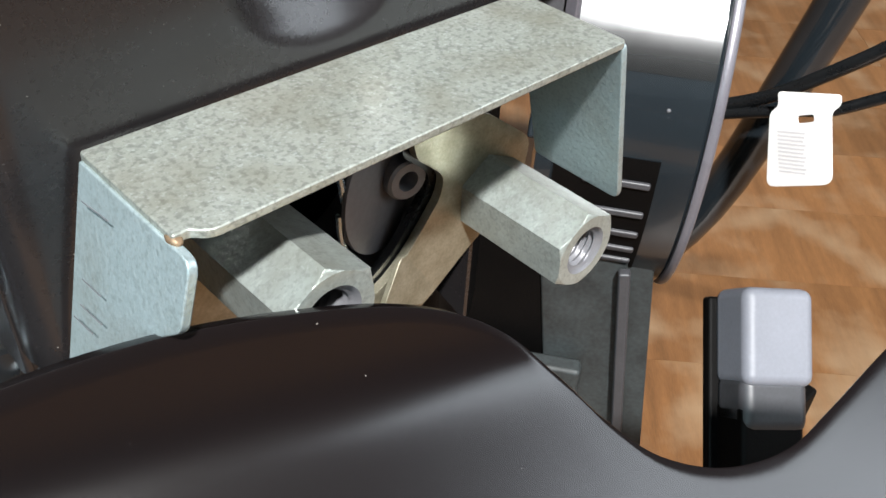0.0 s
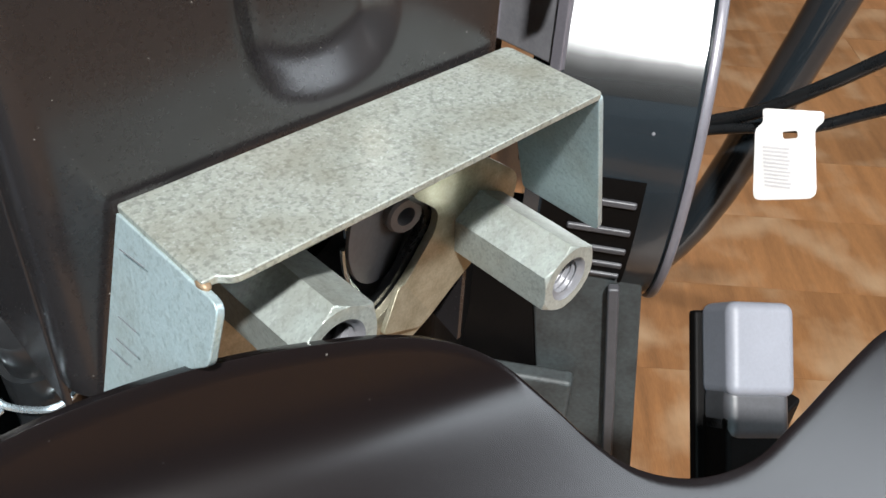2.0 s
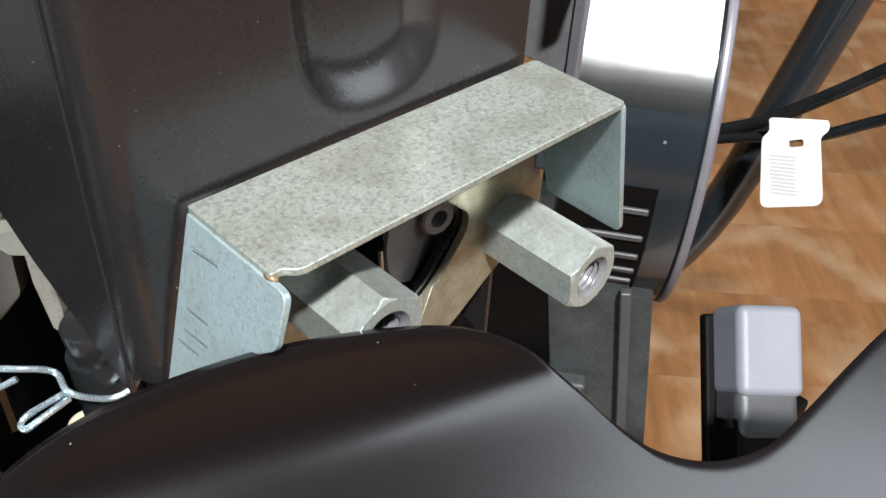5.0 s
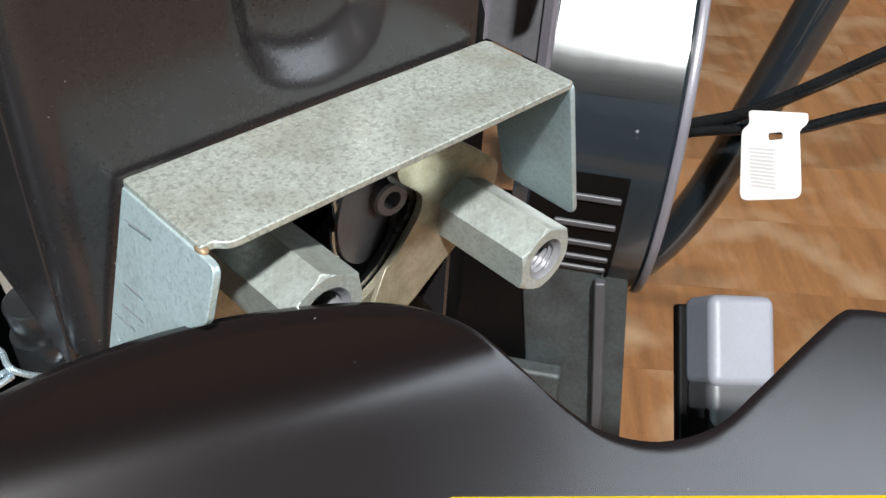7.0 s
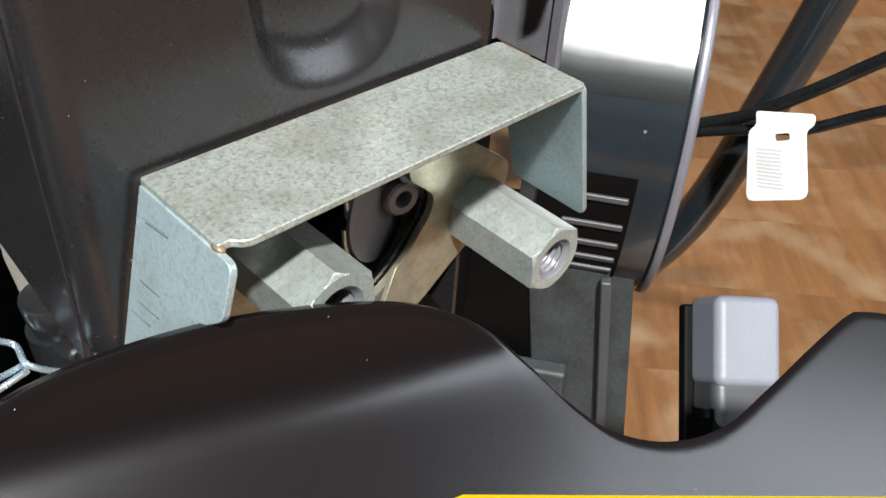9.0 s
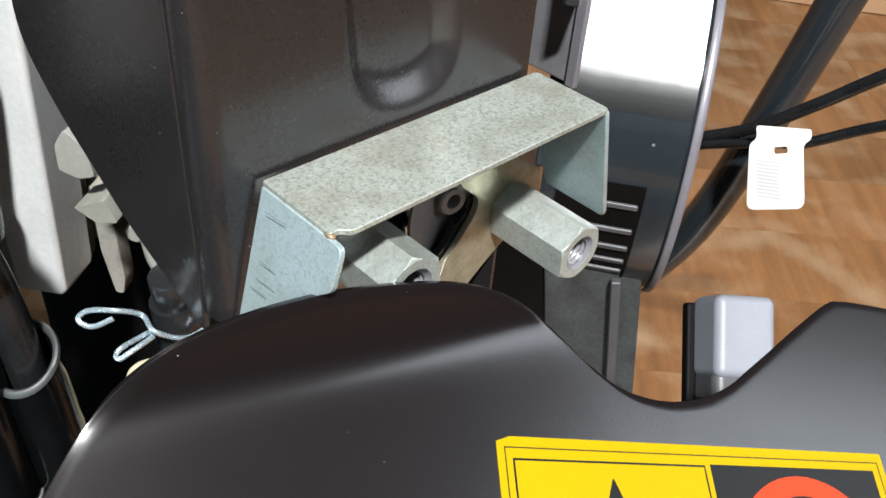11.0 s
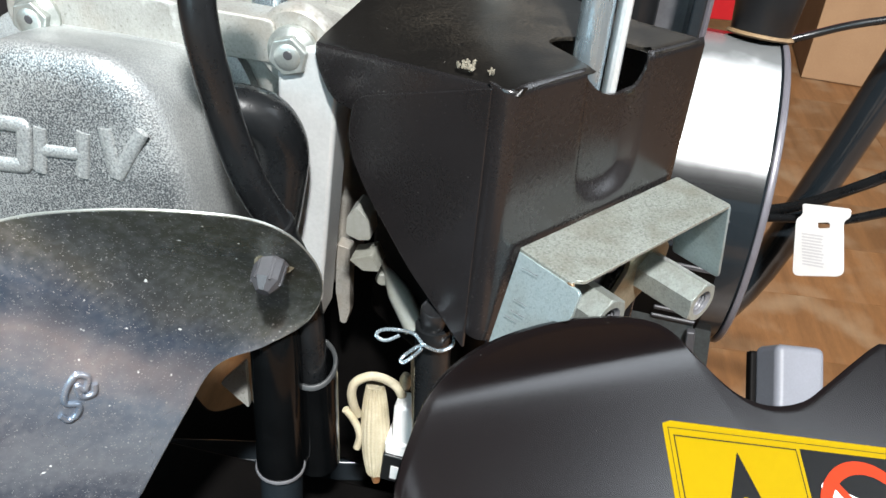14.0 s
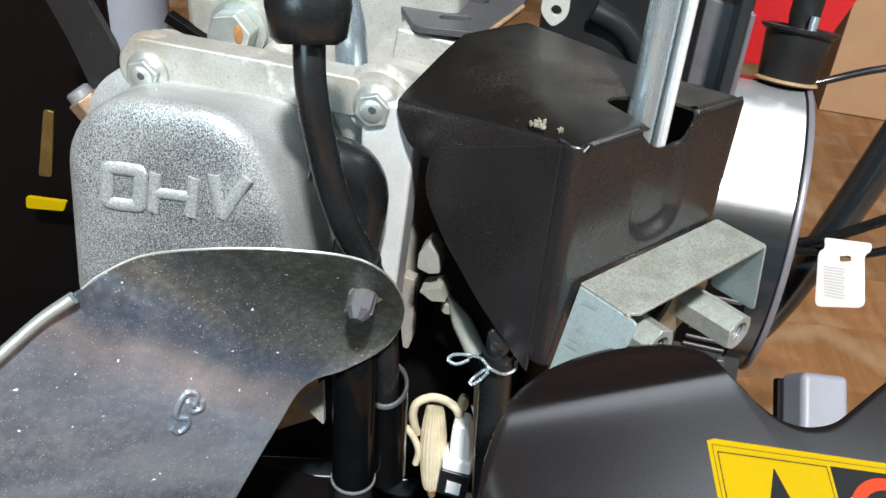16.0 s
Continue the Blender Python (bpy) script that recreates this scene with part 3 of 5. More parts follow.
label = part("warning_label", on_label(rounded(rect(0, -50, 83.3, 0), 0.4, 2), 0.16, thick=0.14), "yellow", cover, "yellow vinyl warning label with a black triangle", smooth=0)
part("border_line", on_label(rect(1.35, -48.6, 81.9, -1.75), 0.2, [rect(1.55, -48.4, 81.7, -1.95)], 0.03), "ink", label, "thin black border line", smooth=0)
part("triangle_frame", on_label(rect(2.7, -46.5, 40.6, -3.6), 0.2, [rect(3.05, -46.2, 40.3, -3.95)], 0.03), "ink", label, "thin black frame line", smooth=0)
part("triangle", on_label(rounded([(21.1, -6.2), (35.2, -41.5), (7.0, -41.5)], 0.5, 2), 0.2, [rounded([(20.0, -17.6), (21.9, -17.6), (22.4, -31), (19.8, -31)], 0.9, 3), ring_pts(21.1, -35.6, 1.7, 12)], 0.03), "ink", label, "black warning triangle with an exclamation mark", smooth=0)
part("black_field", on_label(rect(41.7, -46.5, 80.2, -3.4), 0.2, thick=0.03), "ink", label, "black square field", smooth=0)
part("white_shape", on_label(rounded([(45.5, -13.0), (47.0, -11.6), (64, -17.5), (72, -21.5), (72, -33), (52, -33), (47, -30.5), (47, -29), (51, -26.5), (45.5, -23.2), (45.3, -21.5), (51.5, -20.5), (52.2, -18.5)], 0.7, 2), 0.25, thick=0.03), "paper", label, "plain white shape", smooth=0)
part("red_ring", on_label(ring_pts(61, -23.0, 18.0, 48), 0.3, [ring_pts(61, -23.0, 14.4, 48)], 0.03), "red_ink", label, "orange red prohibition ring", smooth=0)
part("red_bar", on_label([(49.2, -12.3), (50.9, -10.6), (72.8, -33.7), (71.1, -35.4)], 0.34, thick=0.03), "red_ink", label, "orange red slanting bar", smooth=0)

# ---- plated bracket over the carburettor flange ----
bracket = thing("metal_bracket", "zinc plated steel bracket bent like a bridge, with a rusty corner", "bracket", (29, -9, 0))
part("top_plate", slab(B(), rounded([(0, 0), (63, 0), (63, -18.2), (3, -18.6), (1.6, -17.2), (0, -17.2)], [0.5, 1.2, 0.9, 1.0, 0.3, 0.3], 3), basis((0, 0, 0.2), (1, 0, 0), (0, 1, 0)), 1.1), "zinc", bracket, bevel=0.25)
part("side_flap", slab(B(), rounded([(0.3, 0.4), (20.4, 0.4), (20.2, 8.0), (14.5, 12.5), (12, 16), (11, 46), (0.3, 46)], [0.3, 1.6, 1, 1, 1, 1, 1], 3), basis((-0.2, 0, -0.2), (0, -1, 0), (-0.25, 0, -0.97)), -1.1), "zinc_teal", bracket, bevel=0.25)
for (u0, v0), (u1, v1) in (((4.3, 11.4), (8.2, 11.1)), ((4.2, 14.5), (8.7, 14.1)), ((3.0, 16.7), (7.1, 16.3)), ((3.4, 3.1), (8.6, 2.5))):
    wide = Vector((v0 - v1, u1 - u0)).normalized() * 0.06
    part("scribed_line", slab(B(), [(u0 - wide.x, v0 - wide.y), (u1 - wide.x, v1 - wide.y), (u1 + wide.x, v1 + wide.y), (u0 + wide.x, v0 + wide.y)], basis((-0.2, 0, -0.2), (0, -1, 0), (-0.25, 0, -0.97)) @ pose(0, 0, -1.07), -0.06), "post_grey", bracket, "short dark scribed line", smooth=0)
part("side_flap", slab(B(), rounded([(0.6, 0.2), (18.2, 0.2), (17.2, 29.0), (0.6, 29.0)], [0.3, 1.0, 1.4, 1], 3), basis((63.1, 0, 0), (0, -1, 0), (0.28, 0, -0.96)), 1.1), "zinc_teal", bracket, bevel=0.25)
rust_spot = bmesh.new()
bmesh.ops.create_icosphere(rust_spot, subdivisions=3, radius=1.0, matrix=Matrix.LocRotScale((0.4, -16.6, -0.6), None, (0.7, 1.2, 0.6)))
for v in rust_spot.verts:
    v.co += v.co.normalized() * 0.25 * noise.noise(v.co * 1.4)
part("weld_bead", rust_spot, "dull_brass", bracket, "rust stained weld bead")


# ---- long hexagon nuts on the flange studs ----
def long_nut(label):
    """A hexagonal distance nut along -y from the origin, 27 mm long, with a chamfered mouth and thread inside."""
    ob = new("long_hex_nut")
    tagged(ob, label, "nut", "nuts on the flange studs")
    n, length, flat, pitch = 72, 26.5, 5.0, 1.0

    def hexr(a):
        return flat / math.cos((a % (math.pi / 3)) - math.pi / 6)

    def skin(name, rows, mat):
        bm, rings = B(), []
        for fn, h in rows:
            rings.append([bm.verts.new((fn(a) * math.cos(a) / 1000, -h / 1000, fn(a) * math.sin(a) / 1000)) for a in (i * math.tau / n for i in range(n))])
        for a, b in zip(rings, rings[1:]):
            for i in range(n):
                bm.faces.new((a[i], a[(i + 1) % n], b[(i + 1) % n], b[i]))
        me = bpy.data.meshes.new(name)
        bm.to_mesh(me)
        bm.free()
        piece = new(name, me)
        finish(piece, mat, 25 if name == "sleeve" else 75)
        piece.parent = ob

    def cut(k):
        return lambda a: min(hexr(a), k)

    def thread(h):
        return lambda a: 2.75 + 0.26 * math.cos((h + a / math.tau * pitch) * math.tau / pitch)

    outer = [(lambda a: 3.3, 0), (cut(5.1), 0)]
    outer += [(cut(5.1 + 0.7 * j / 4), 0.42 * j / 4) for j in range(5)]
    outer += [(cut(5.8 - 0.75 * j / 4), length - 0.45 * (4 - j) / 4) for j in range(5)] + [(lambda a: 3.45, length)]
    heights = [length - 0.6 - j * 0.25 for j in range(36)]
    bore_rows = [(lambda a: 3.45, length), (lambda a: 2.95, length - 0.5)] + [(thread(h), h) for h in heights] + [(lambda a: 0.01, length - 10)]
    skin("sleeve", outer, "nut_zinc")
    skin("threaded_bore", bore_rows, "post_grey")
    return ob


nut_a = long_nut("plated steel long hexagon nut with a threaded end")
nut_a.matrix_world = Matrix.Translation(mm(61.7, 7.6, -32.5)) @ pose(0, 0, 0, 0, -33, 0) @ Matrix.Diagonal((1.15, 1, 1.15, 1))
copy_thing(nut_a, Matrix.Translation(mm(14.8, 6.6, -16.5)) @ pose(0, 0, 0, 0, -33, 0))

# ---- carburettor mouth behind the nuts ----
FL = basis((33, 2.0, -24.5), (1, 0, 0), (0, 0, 1))
flange = thing("carburettor_mouth", "yellow zinc carburettor flange with a black gasket and a dark throat", "carburettor", (34, 10, -25))
bore = [(12.6, 6.3), (13.2, 3.8), (16.6, 0.9), (18.8, -1.3), (18.4, -4.8), (15.2, -8.9), (12, -12.9), (8.1, -16), (4.9, -17.4), (-4, -17.4), (-11, -13), (-15.5, -5), (-15.5, 5), (-11, 12), (-3, 16), (6, 14.5), (11, 10.5)]
bore = rounded(bore, 2.4, 4)
rim = [(13, 8.2), (19, 9), (27, 6.5), (38, -2), (37, -9), (31, -15), (25, -18.5), (17, -24.5), (9, -28.5), (-3, -29.5), (-18, -20), (-29, -6), (-29, 14), (-18, 20), (0, 20.5)]
part("flange_plate", slab(B(), rounded(rim, 2.5, 4), FL @ pose(0, 0, 0.8), 1.5, [bore]), "zinc_yellow", flange, bevel=0.2)
part("gasket", slab(B(), ring_pts(2, -1, 20.5, 48), FL @ pose(0, 0, -1.0), 1.5, [[(x * 0.93, y * 0.93) for x, y in bore]]), "rubber", flange, "black rubber gasket")
part("throat", lathe(B(), [(22, -2.6), (20, -2.6), (19.6, -8), (18.6, -16), (17, -30), (0, -30)], FL), "post_grey", flange, "grey carburettor throat")
part("screw_post", lathe(B(), [(0, -22), (3.6, -22), (3.4, 0.2), (3.0, 0.6), (1.7, 0.6), (1.7, -4), (0, -4)], FL @ pose(14.2, -1.6, -2.4) @ pose(0, 0, 0, 0, -8, 0), 24), "post_grey", flange, "grey post with a hole")
part("choke_plate", slab(B(), ring_pts(0, 0, 12.0, 40), FL @ pose(13.4, -2.4, -4.6) @ pose(0, 0, 0, 0, 16, 0), 0.7), "post_grey", flange, "grey choke plate", bevel=0.1)
for arc in (((1.6, 6.5), (2.2, 3.2), (2.7, -0.4)), ((1.8, -2.4), (1.9, -5.5), (2.6, -9), (4.4, -12.4))):
    part("choke_edge", tube(B(), [FL @ Vector((x, z, -2.6)) for x, z in arc], 0.55, 8, 5), "bright_steel", flange, "bright choke plate edge")
part("tab", slab(B(), rounded([(0, 0), (11, 5), (10, 8), (-3, 12), (-9, 6)], 0.8, 2), FL @ pose(15, -24, 1.6) @ pose(0, 0, 0, -6, 12, 6), 1.0), "zinc_yellow", flange, bevel=0.15)

# ---- black heat shield over the choke ----
shield = thing("heat_shield", "black painted sheet steel heat shield with a slot for the lever", "heat shield", (25, 40, 0))


def shield_front():
    """The front with its pressed groove; its left edge rolls round to the side, and the lower right is cut away above the carburettor."""
    bm = B()
    fold = [(-9.0, 7.0), (-8.95, 4.8), (-8.6, 3.2), (-7.9, 2.0), (-6.9, 1.3), (-5.8, 1.02)]
    flat = sorted({*np.linspace(-4.5, 8, 6), *np.linspace(8, 37, 30), *np.linspace(37.3, 40, 10), *np.linspace(41, 46, 8), *np.linspace(46.5, 61.5, 5)})
    cols = [(x, y, True) for x, y in fold] + [(x, 1.0, False) for x in flat]
    zs = sorted({*np.linspace(-34, -4, 9), *np.linspace(-4, 14, 19), *np.linspace(14, 32, 5), *np.linspace(32, 43.5, 24)})
    grid = {}
    for i, (x, y, bent) in enumerate(cols):
        for j, z in enumerate(zs):
            lean = (z + 20) * -0.045 * (1 - (x + 9) / 70 if x > 26 else 0.5 * min(1.0, max(0.16, (x + 9) / 35)))
            u = (x - 31.2 + 0.07 * (z - 5)) / 12.0
            wall = max(0.0, 1 - abs(u) ** 2.6)
            floor_z = 2.4 + 10 * (1 - math.sqrt(max(0.0, 1 - min(1, abs(u)) ** 2)))
            t = min(1.0, max(0.0, (z - floor_z) / 8))
            groove = 0 if bent else 3.2 * min(1.0, wall * 1.5) ** 1.2 * t * t * (3 - 2 * t)
            rim_z = float(np.interp(x, (17.2, 18, 20, 22, 25, 28, 31, 34, 36.5, 38, 39, 39.7, 40), (43.6, 42.6, 40.6, 38.5, 36.0, 34.1, 33.0, 32.5, 32.7, 33.6, 35.4, 39, 43.6)))
            zz = z if z < 32 else 32 + (z - 32) * (rim_z - 32) / 11.6
            roll = max(0.0, (zz - 41.4) / 2.2)
            zz -= 0.9 * roll * roll if bent else 0.0
            grid[i, j] = bm.verts.new((x + lean, y + groove + 1.1 * roll * roll, zz - (x + 9) * 0.035))
    for i in range(len(cols) - 1):
        for j in range(len(zs) - 1):
            xm, zm = (cols[i][0] + cols[i + 1][0]) / 2, (zs[j] + zs[j + 1]) / 2
            if xm > 0 and zm < -4 or xm < 0 and zm < -31 + max(0, -xm - 3) * 1.0:
                continue
            bm.faces.new((grid[i, j], grid[i + 1, j], grid[i + 1, j + 1], grid[i, j + 1]))
    return bm


def shield_top():
    """Two facets with a slot cut from the front edge."""
    bm = B()
    ny = 60
    slot_x = (16.9, 17.5, 18.5, 19.5, 20.2, 20.7, 21.6, 23.5, 26, 28.5, 31, 34, 37, 38.6, 39.4, 39.9)
    slot_y = (0.0, 1.8, 5.2, 9.4, 13.2, 15.6, 17.3, 18.4, 18.6, 17.8, 16.0, 13.0, 9.4, 6.6, 3.6, 0.0)
    xs = [*np.linspace(-7.6, 16.8, 36), *np.linspace(16.9, 21.6, 20), *np.linspace(22, 37, 24), *np.linspace(37.3, 39.9, 12), *np.linspace(40.4, 60.5, 14)]
    nx = len(xs) - 1
    grid = {}

    def height(x, y):
        main = 43.6 - 0.035 * (x + 9) - 0.02 * y
        line = -7.6 + 30 * (y / 84)
        return main - 0.168 * (line - x + math.hypot(line - x, 5))

    def tab_depth(y):
        """How far the left side is turned down behind the rolled front edge."""
        low = float(np.interp(y, (0, 45, 49, 53, 56, 59, 61.5, 63.5, 65), (42.3, 21.2, 19.6, 18.9, 19.2, 20.8, 23.4, 26.2, 30.5)))
        return max(0.0, min(1.0, (y - 1) / 1.5)) * max(0.2, 43.6 - 0.176 * y - low) if y < 65.5 else 0.0

    def inset(y):
        """The front corner is rounded in plan, inside the fold of the front panel."""
        return float(np.interp(y, (0, 0.3, 1, 2.2), (2.4, 1.4, 0.6, 0)))

    drops = (1.0, 0.75, 0.5, 0.28, 0.12)
    shift = len(drops) + 3
    for j in range(ny + 1):
        y = 80 * (j / ny) ** 1.5
        left = inset(y) - 0.1 * y if y < 65 else -6.5 + (y - 65) * 2.5
        top, deep = height(-7.6 + left, y), tab_depth(y)
        for i, f in enumerate((*drops, 0.9, 0.45, 0.12)):
            down = f * deep if i < len(drops) else f * min(1.0, 0.12 * deep)
            grid[i, j] = bm.verts.new((-7.6 + left - 0.6 * (1 - math.exp(-down / 0.5)) - down * 0.02, 1.0 + y, top - down - 0.01 * (8 - i)))
    for i in range(nx + 1):
        for j in range(ny + 1):
            start = float(np.interp(xs[i], slot_x, slot_y))
            y = start + (80 - start) * (j / ny) ** 1.5
            left = inset(y) - 0.1 * y if y < 65 else -6.5 + (y - 65) * 2.5
            x = xs[i] + left * (60.5 - xs[i]) / 68.1
            x -= max(0.0, (xs[i] - 40) / 20.5) * float(np.interp(y, (0, 10, 17, 34, 60, 80), (0.6, 3.6, 5.4, 7.2, 7.4, 9.0)))
            edge = min(y / 3.0, 1.0)
            grid[i + shift, j] = bm.verts.new((x, 1.0 + y, height(x, y) - 0.1 * (1 - edge) - 0.9 * max(0.0, 1 - y / 2.4) ** 2))
    for i in range(nx + shift):
        for j in range(ny):
            if i < shift and 80 * ((j + 1) / ny) ** 1.5 > 66:
                continue
            bm.faces.new((grid[i, j], grid[i + 1, j], grid[i + 1, j + 1], grid[i, j + 1])).material_index = int(i < shift - 1)
    bmesh.ops.delete(bm, geom=[v for v in bm.verts if not v.link_faces], context="VERTS")
    return bm


def sheet(ob, mmt=1.0, side=-1):
    s = ob.modifiers.new("sheet", "SOLIDIFY")
    s.thickness, s.offset = mmt / 1000, side
    b = ob.modifiers.new("rim", "BEVEL")
    b.width, b.segments, b.limit_method, b.angle_limit = mmt / 3500, 2, "ANGLE", radians(50)


sheet(part("front_panel", shield_front(), "shield_paint", shield, smooth=60), 1.0, -1)
top_panel = part("top_panel", shield_top(), "dusty_top", shield, smooth=50)
top_panel.data.materials.append(M["shield_paint"])
sheet(top_panel, 1.0, -1)
part("side_panel", slab(B(), rounded([(6.4, 41.8), (50, 23.5), (52.5, 9), (44, -2.5), (27, -18), (9, -30), (6.4, -31.5)], [0, 5, 9, 5, 3, 2, 0], 6), basis((-8.75, 0, 0), (-0.103, 1, 0), (-0.004, 0, 1)), -1.0), "shield_paint", shield, bevel=0.3)
part("far_panel", slab(B(), [(0, 40), (78, 38), (78, 0), (40, -40), (0, -60)], basis((59.6, 2, 0), (-0.12, 1, 0), (0, 0, 1)), -1.0), "shield_paint", shield)
for at, count, spread in (((-7.6, 17.1, 42.9), 22, 1.9), ((-5.4, 10.8, 43.1), 7, 0.9), ((-8.4, 14.6, 42.9), 3, 0.8)):
    fleck = bmesh.new()
    for k in range(count):
        r = random.Random(k + count)
        bmesh.ops.create_icosphere(fleck, subdivisions=1, radius=r.uniform(0.45, 1.1), matrix=Matrix.LocRotScale((at[0] + r.gauss(0, spread * 0.5), at[1] + r.gauss(0, spread * 0.5), at[2] + r.uniform(-0.3, 0.3)), Euler((r.random() * 3, r.random() * 3, r.random() * 3)), (1, 0.6, 0.45)))
    part("dirt_fleck", fleck, "dirt", shield, "dried straw coloured dirt fleck")

# ---- plated lever that stands in the slot ----
lever = thing("channel_lever", "bright plated steel channel lever standing in the shield's slot", "lever", (27, 9, 40))
LV = basis((30.0, 10.0, 0), (0.78, -0.62, 0), (0.62, 0.78, 0))
rounded_side = [(-5.6, 0.6), (-5.2, -0.9), (-4.2, -1.9), (-2.4, -2.5), (-0.6, -2.4), (0.9, -1.7), (1.8, -0.4), (2.2, 1.2), (2.2, 3.4), (-5.6, 3.4)]
part("round_flange", slab(B(), rounded_side, LV @ pose(0, 0, 150), 160), "bright_steel", lever, bevel=0.25)
part("edge_flange", slab(B(), [(3.1, 1.2), (3.3, -1.0), (4.2, -1.9), (5.4, -1.7), (5.9, -0.8), (5.9, 3.4), (3.1, 3.4)], LV @ pose(0, 0, 150), 160), "bright_cast", lever, "rough cut bright edge", bevel=0.3)

# ---- blower housing ----
DR_U = Vector((math.cos(radians(-54.8)), math.sin(radians(-54.8)), 0))
DR_V = Vector((-DR_U.y, DR_U.x, 0))
DRUM = Matrix((DR_V, Vector((0, 0, 1)), DR_U)).transposed().to_4x4()
DRUM.translation = Vector((253, 70.2, -104.3))
housing = thing("blower_housing", "gloss black round blower housing with white band and slats", "blower housing", (230, 80, -150))
part("shell", lathe(B(), [(20, 0.4), (74, 0.0), (76.8, -0.6), (77.0, -3.4), (77.8, -4.2), (77.8, -46), (79.2, -47), (79.2, -52), (56, -54)], DRUM, 120), "gloss_black", housing, smooth=35)


part("rim_ring", lathe(B(), [(76.8, -3.2), (78.4, -3.1), (78.7, -2.6), (78.7, -1.0), (78.2, -0.2), (76.6, 0.3)], DRUM, 120), "rim_grey", housing, "thin lavender grey rim", smooth=50)


def drum_patch(a0, a1, z0, z1, r, n=24):
    bm, rows = B(), []
    for k in range(n + 1):
        a = radians(a0 + (a1 - a0) * k / n)
        rows.append([bm.verts.new(DRUM @ Vector((rr * math.cos(a), rr * math.sin(a), z))) for z, rr in ((z0, r - 1), (z0, r), (z1, r), (z1, r - 1))])
    for p, q in zip(rows, rows[1:]):
        for i in range(3):
            bm.faces.new((p[i], p[i + 1], q[i + 1], q[i]))
    return bm


# bright band and its fade are a highlight put into the colour
part("highlight_band", drum_patch(180 - 97, 180 - 25, -45.5, -4.3, 77.95, 48), "highlight_band", housing, "white upper band with its highlight and graded border painted in")
# thin black patch on the shell; the vent's shade put into its colour
part("vent_shade_patch", drum_patch(180 - 6, 180 + 34, -52, -14.5, 78.1), "matt_black", housing, "dark patch standing for the vent's shade")
for ang in (0.5, 9, 16, 22.5, 28.5):
    part("vent_slat", block(B(), DRUM @ pose(0, 0, 0, 0, 0, 180 + ang) @ pose(78.4, 0, -26.5), 1.8, 2.5, 21), "dark_grey", housing, "dark grey vent slat", bevel=0.7)
part("side_strap", block(B(), DRUM @ pose(0, 0, 0, 0, 0, 150) @ pose(80, 0, -52), 3, 60, 6), "gloss_black", housing, "black edge strap", bevel=0.8)
part("strap_bolt", lathe(B(), [(0, 0), (2.6, 0), (2.6, 2.6), (2.2, 3), (0, 3)], DRUM @ pose(0, 0, 0, 0, 0, 144) @ pose(79, 0, -49) @ pose(0, 0, 0, 0, 90, 0), 16), "zinc_yellow", housing, "small beige bolt")
part("speck", lathe(B(), [(0, 0.2), (0.4, 0.2), (0.6, 0), (0, 0)], DRUM @ pose(0, 0, 0, 0, 0, 162.2) @ pose(77.9, 0, -15.6) @ pose(0, 0, 0, 0, 90, 0), 12), "post_grey", housing)
cup = thing("rubber_cup", "black rubber cup with a bolt, standing on the blower housing", "cup", (257, 89, -28))
CUP = Matrix.Translation((257, 89, -20.1)) @ Matrix.Rotation(radians(-14), 4, Vector((0.45, -0.89, 0))) @ Matrix.Diagonal((1.26, 1.26, 0.985, 1))
part("cup_body", lathe(B(), [(0, -6), (10.6, -6), (11.4, -4), (13.0, 18), (15.2, 19.6), (15.4, 21), (14.2, 21.6), (12.4, 20.4), (11.4, 19), (0, 19)], CUP, 40), "plastic_black", cup)
part("residue_ring", lathe(B(), [(10.8, -7.2), (12.0, -7.0), (12.8, -6.2), (12.2, -5.0), (11.0, -4.8)], CUP, 32), "gasket", cup, "dried yellow brown residue")
part("bolt", lathe(B(), [(0, 18), (5.4, 18), (5.4, 24), (6, 26), (6.2, 50), (0, 50)], CUP, 20), "plastic_black", cup)
part("pin", lathe(B(), [(0, 20), (1.8, 20), (1.8, 28), (0, 28)], CUP @ Matrix.Translation((-5, -7, 0)), 12), "bright_steel", cup)

# ---- cylinder head and valve cover ----
VC = Matrix((UX, Vector((0, 0, 1)), UX.cross(Vector((0, 0, 1))))).transposed().to_4x4()
VC.translation = Vector((-61, 78, 0))
# in this frame x runs along the crankshaft, y up, z out towards the valve cover's face
valve = thing("valve_cover", "cast aluminium valve cover with raised letters OHV", "valve cover", (-60, 90, 0))


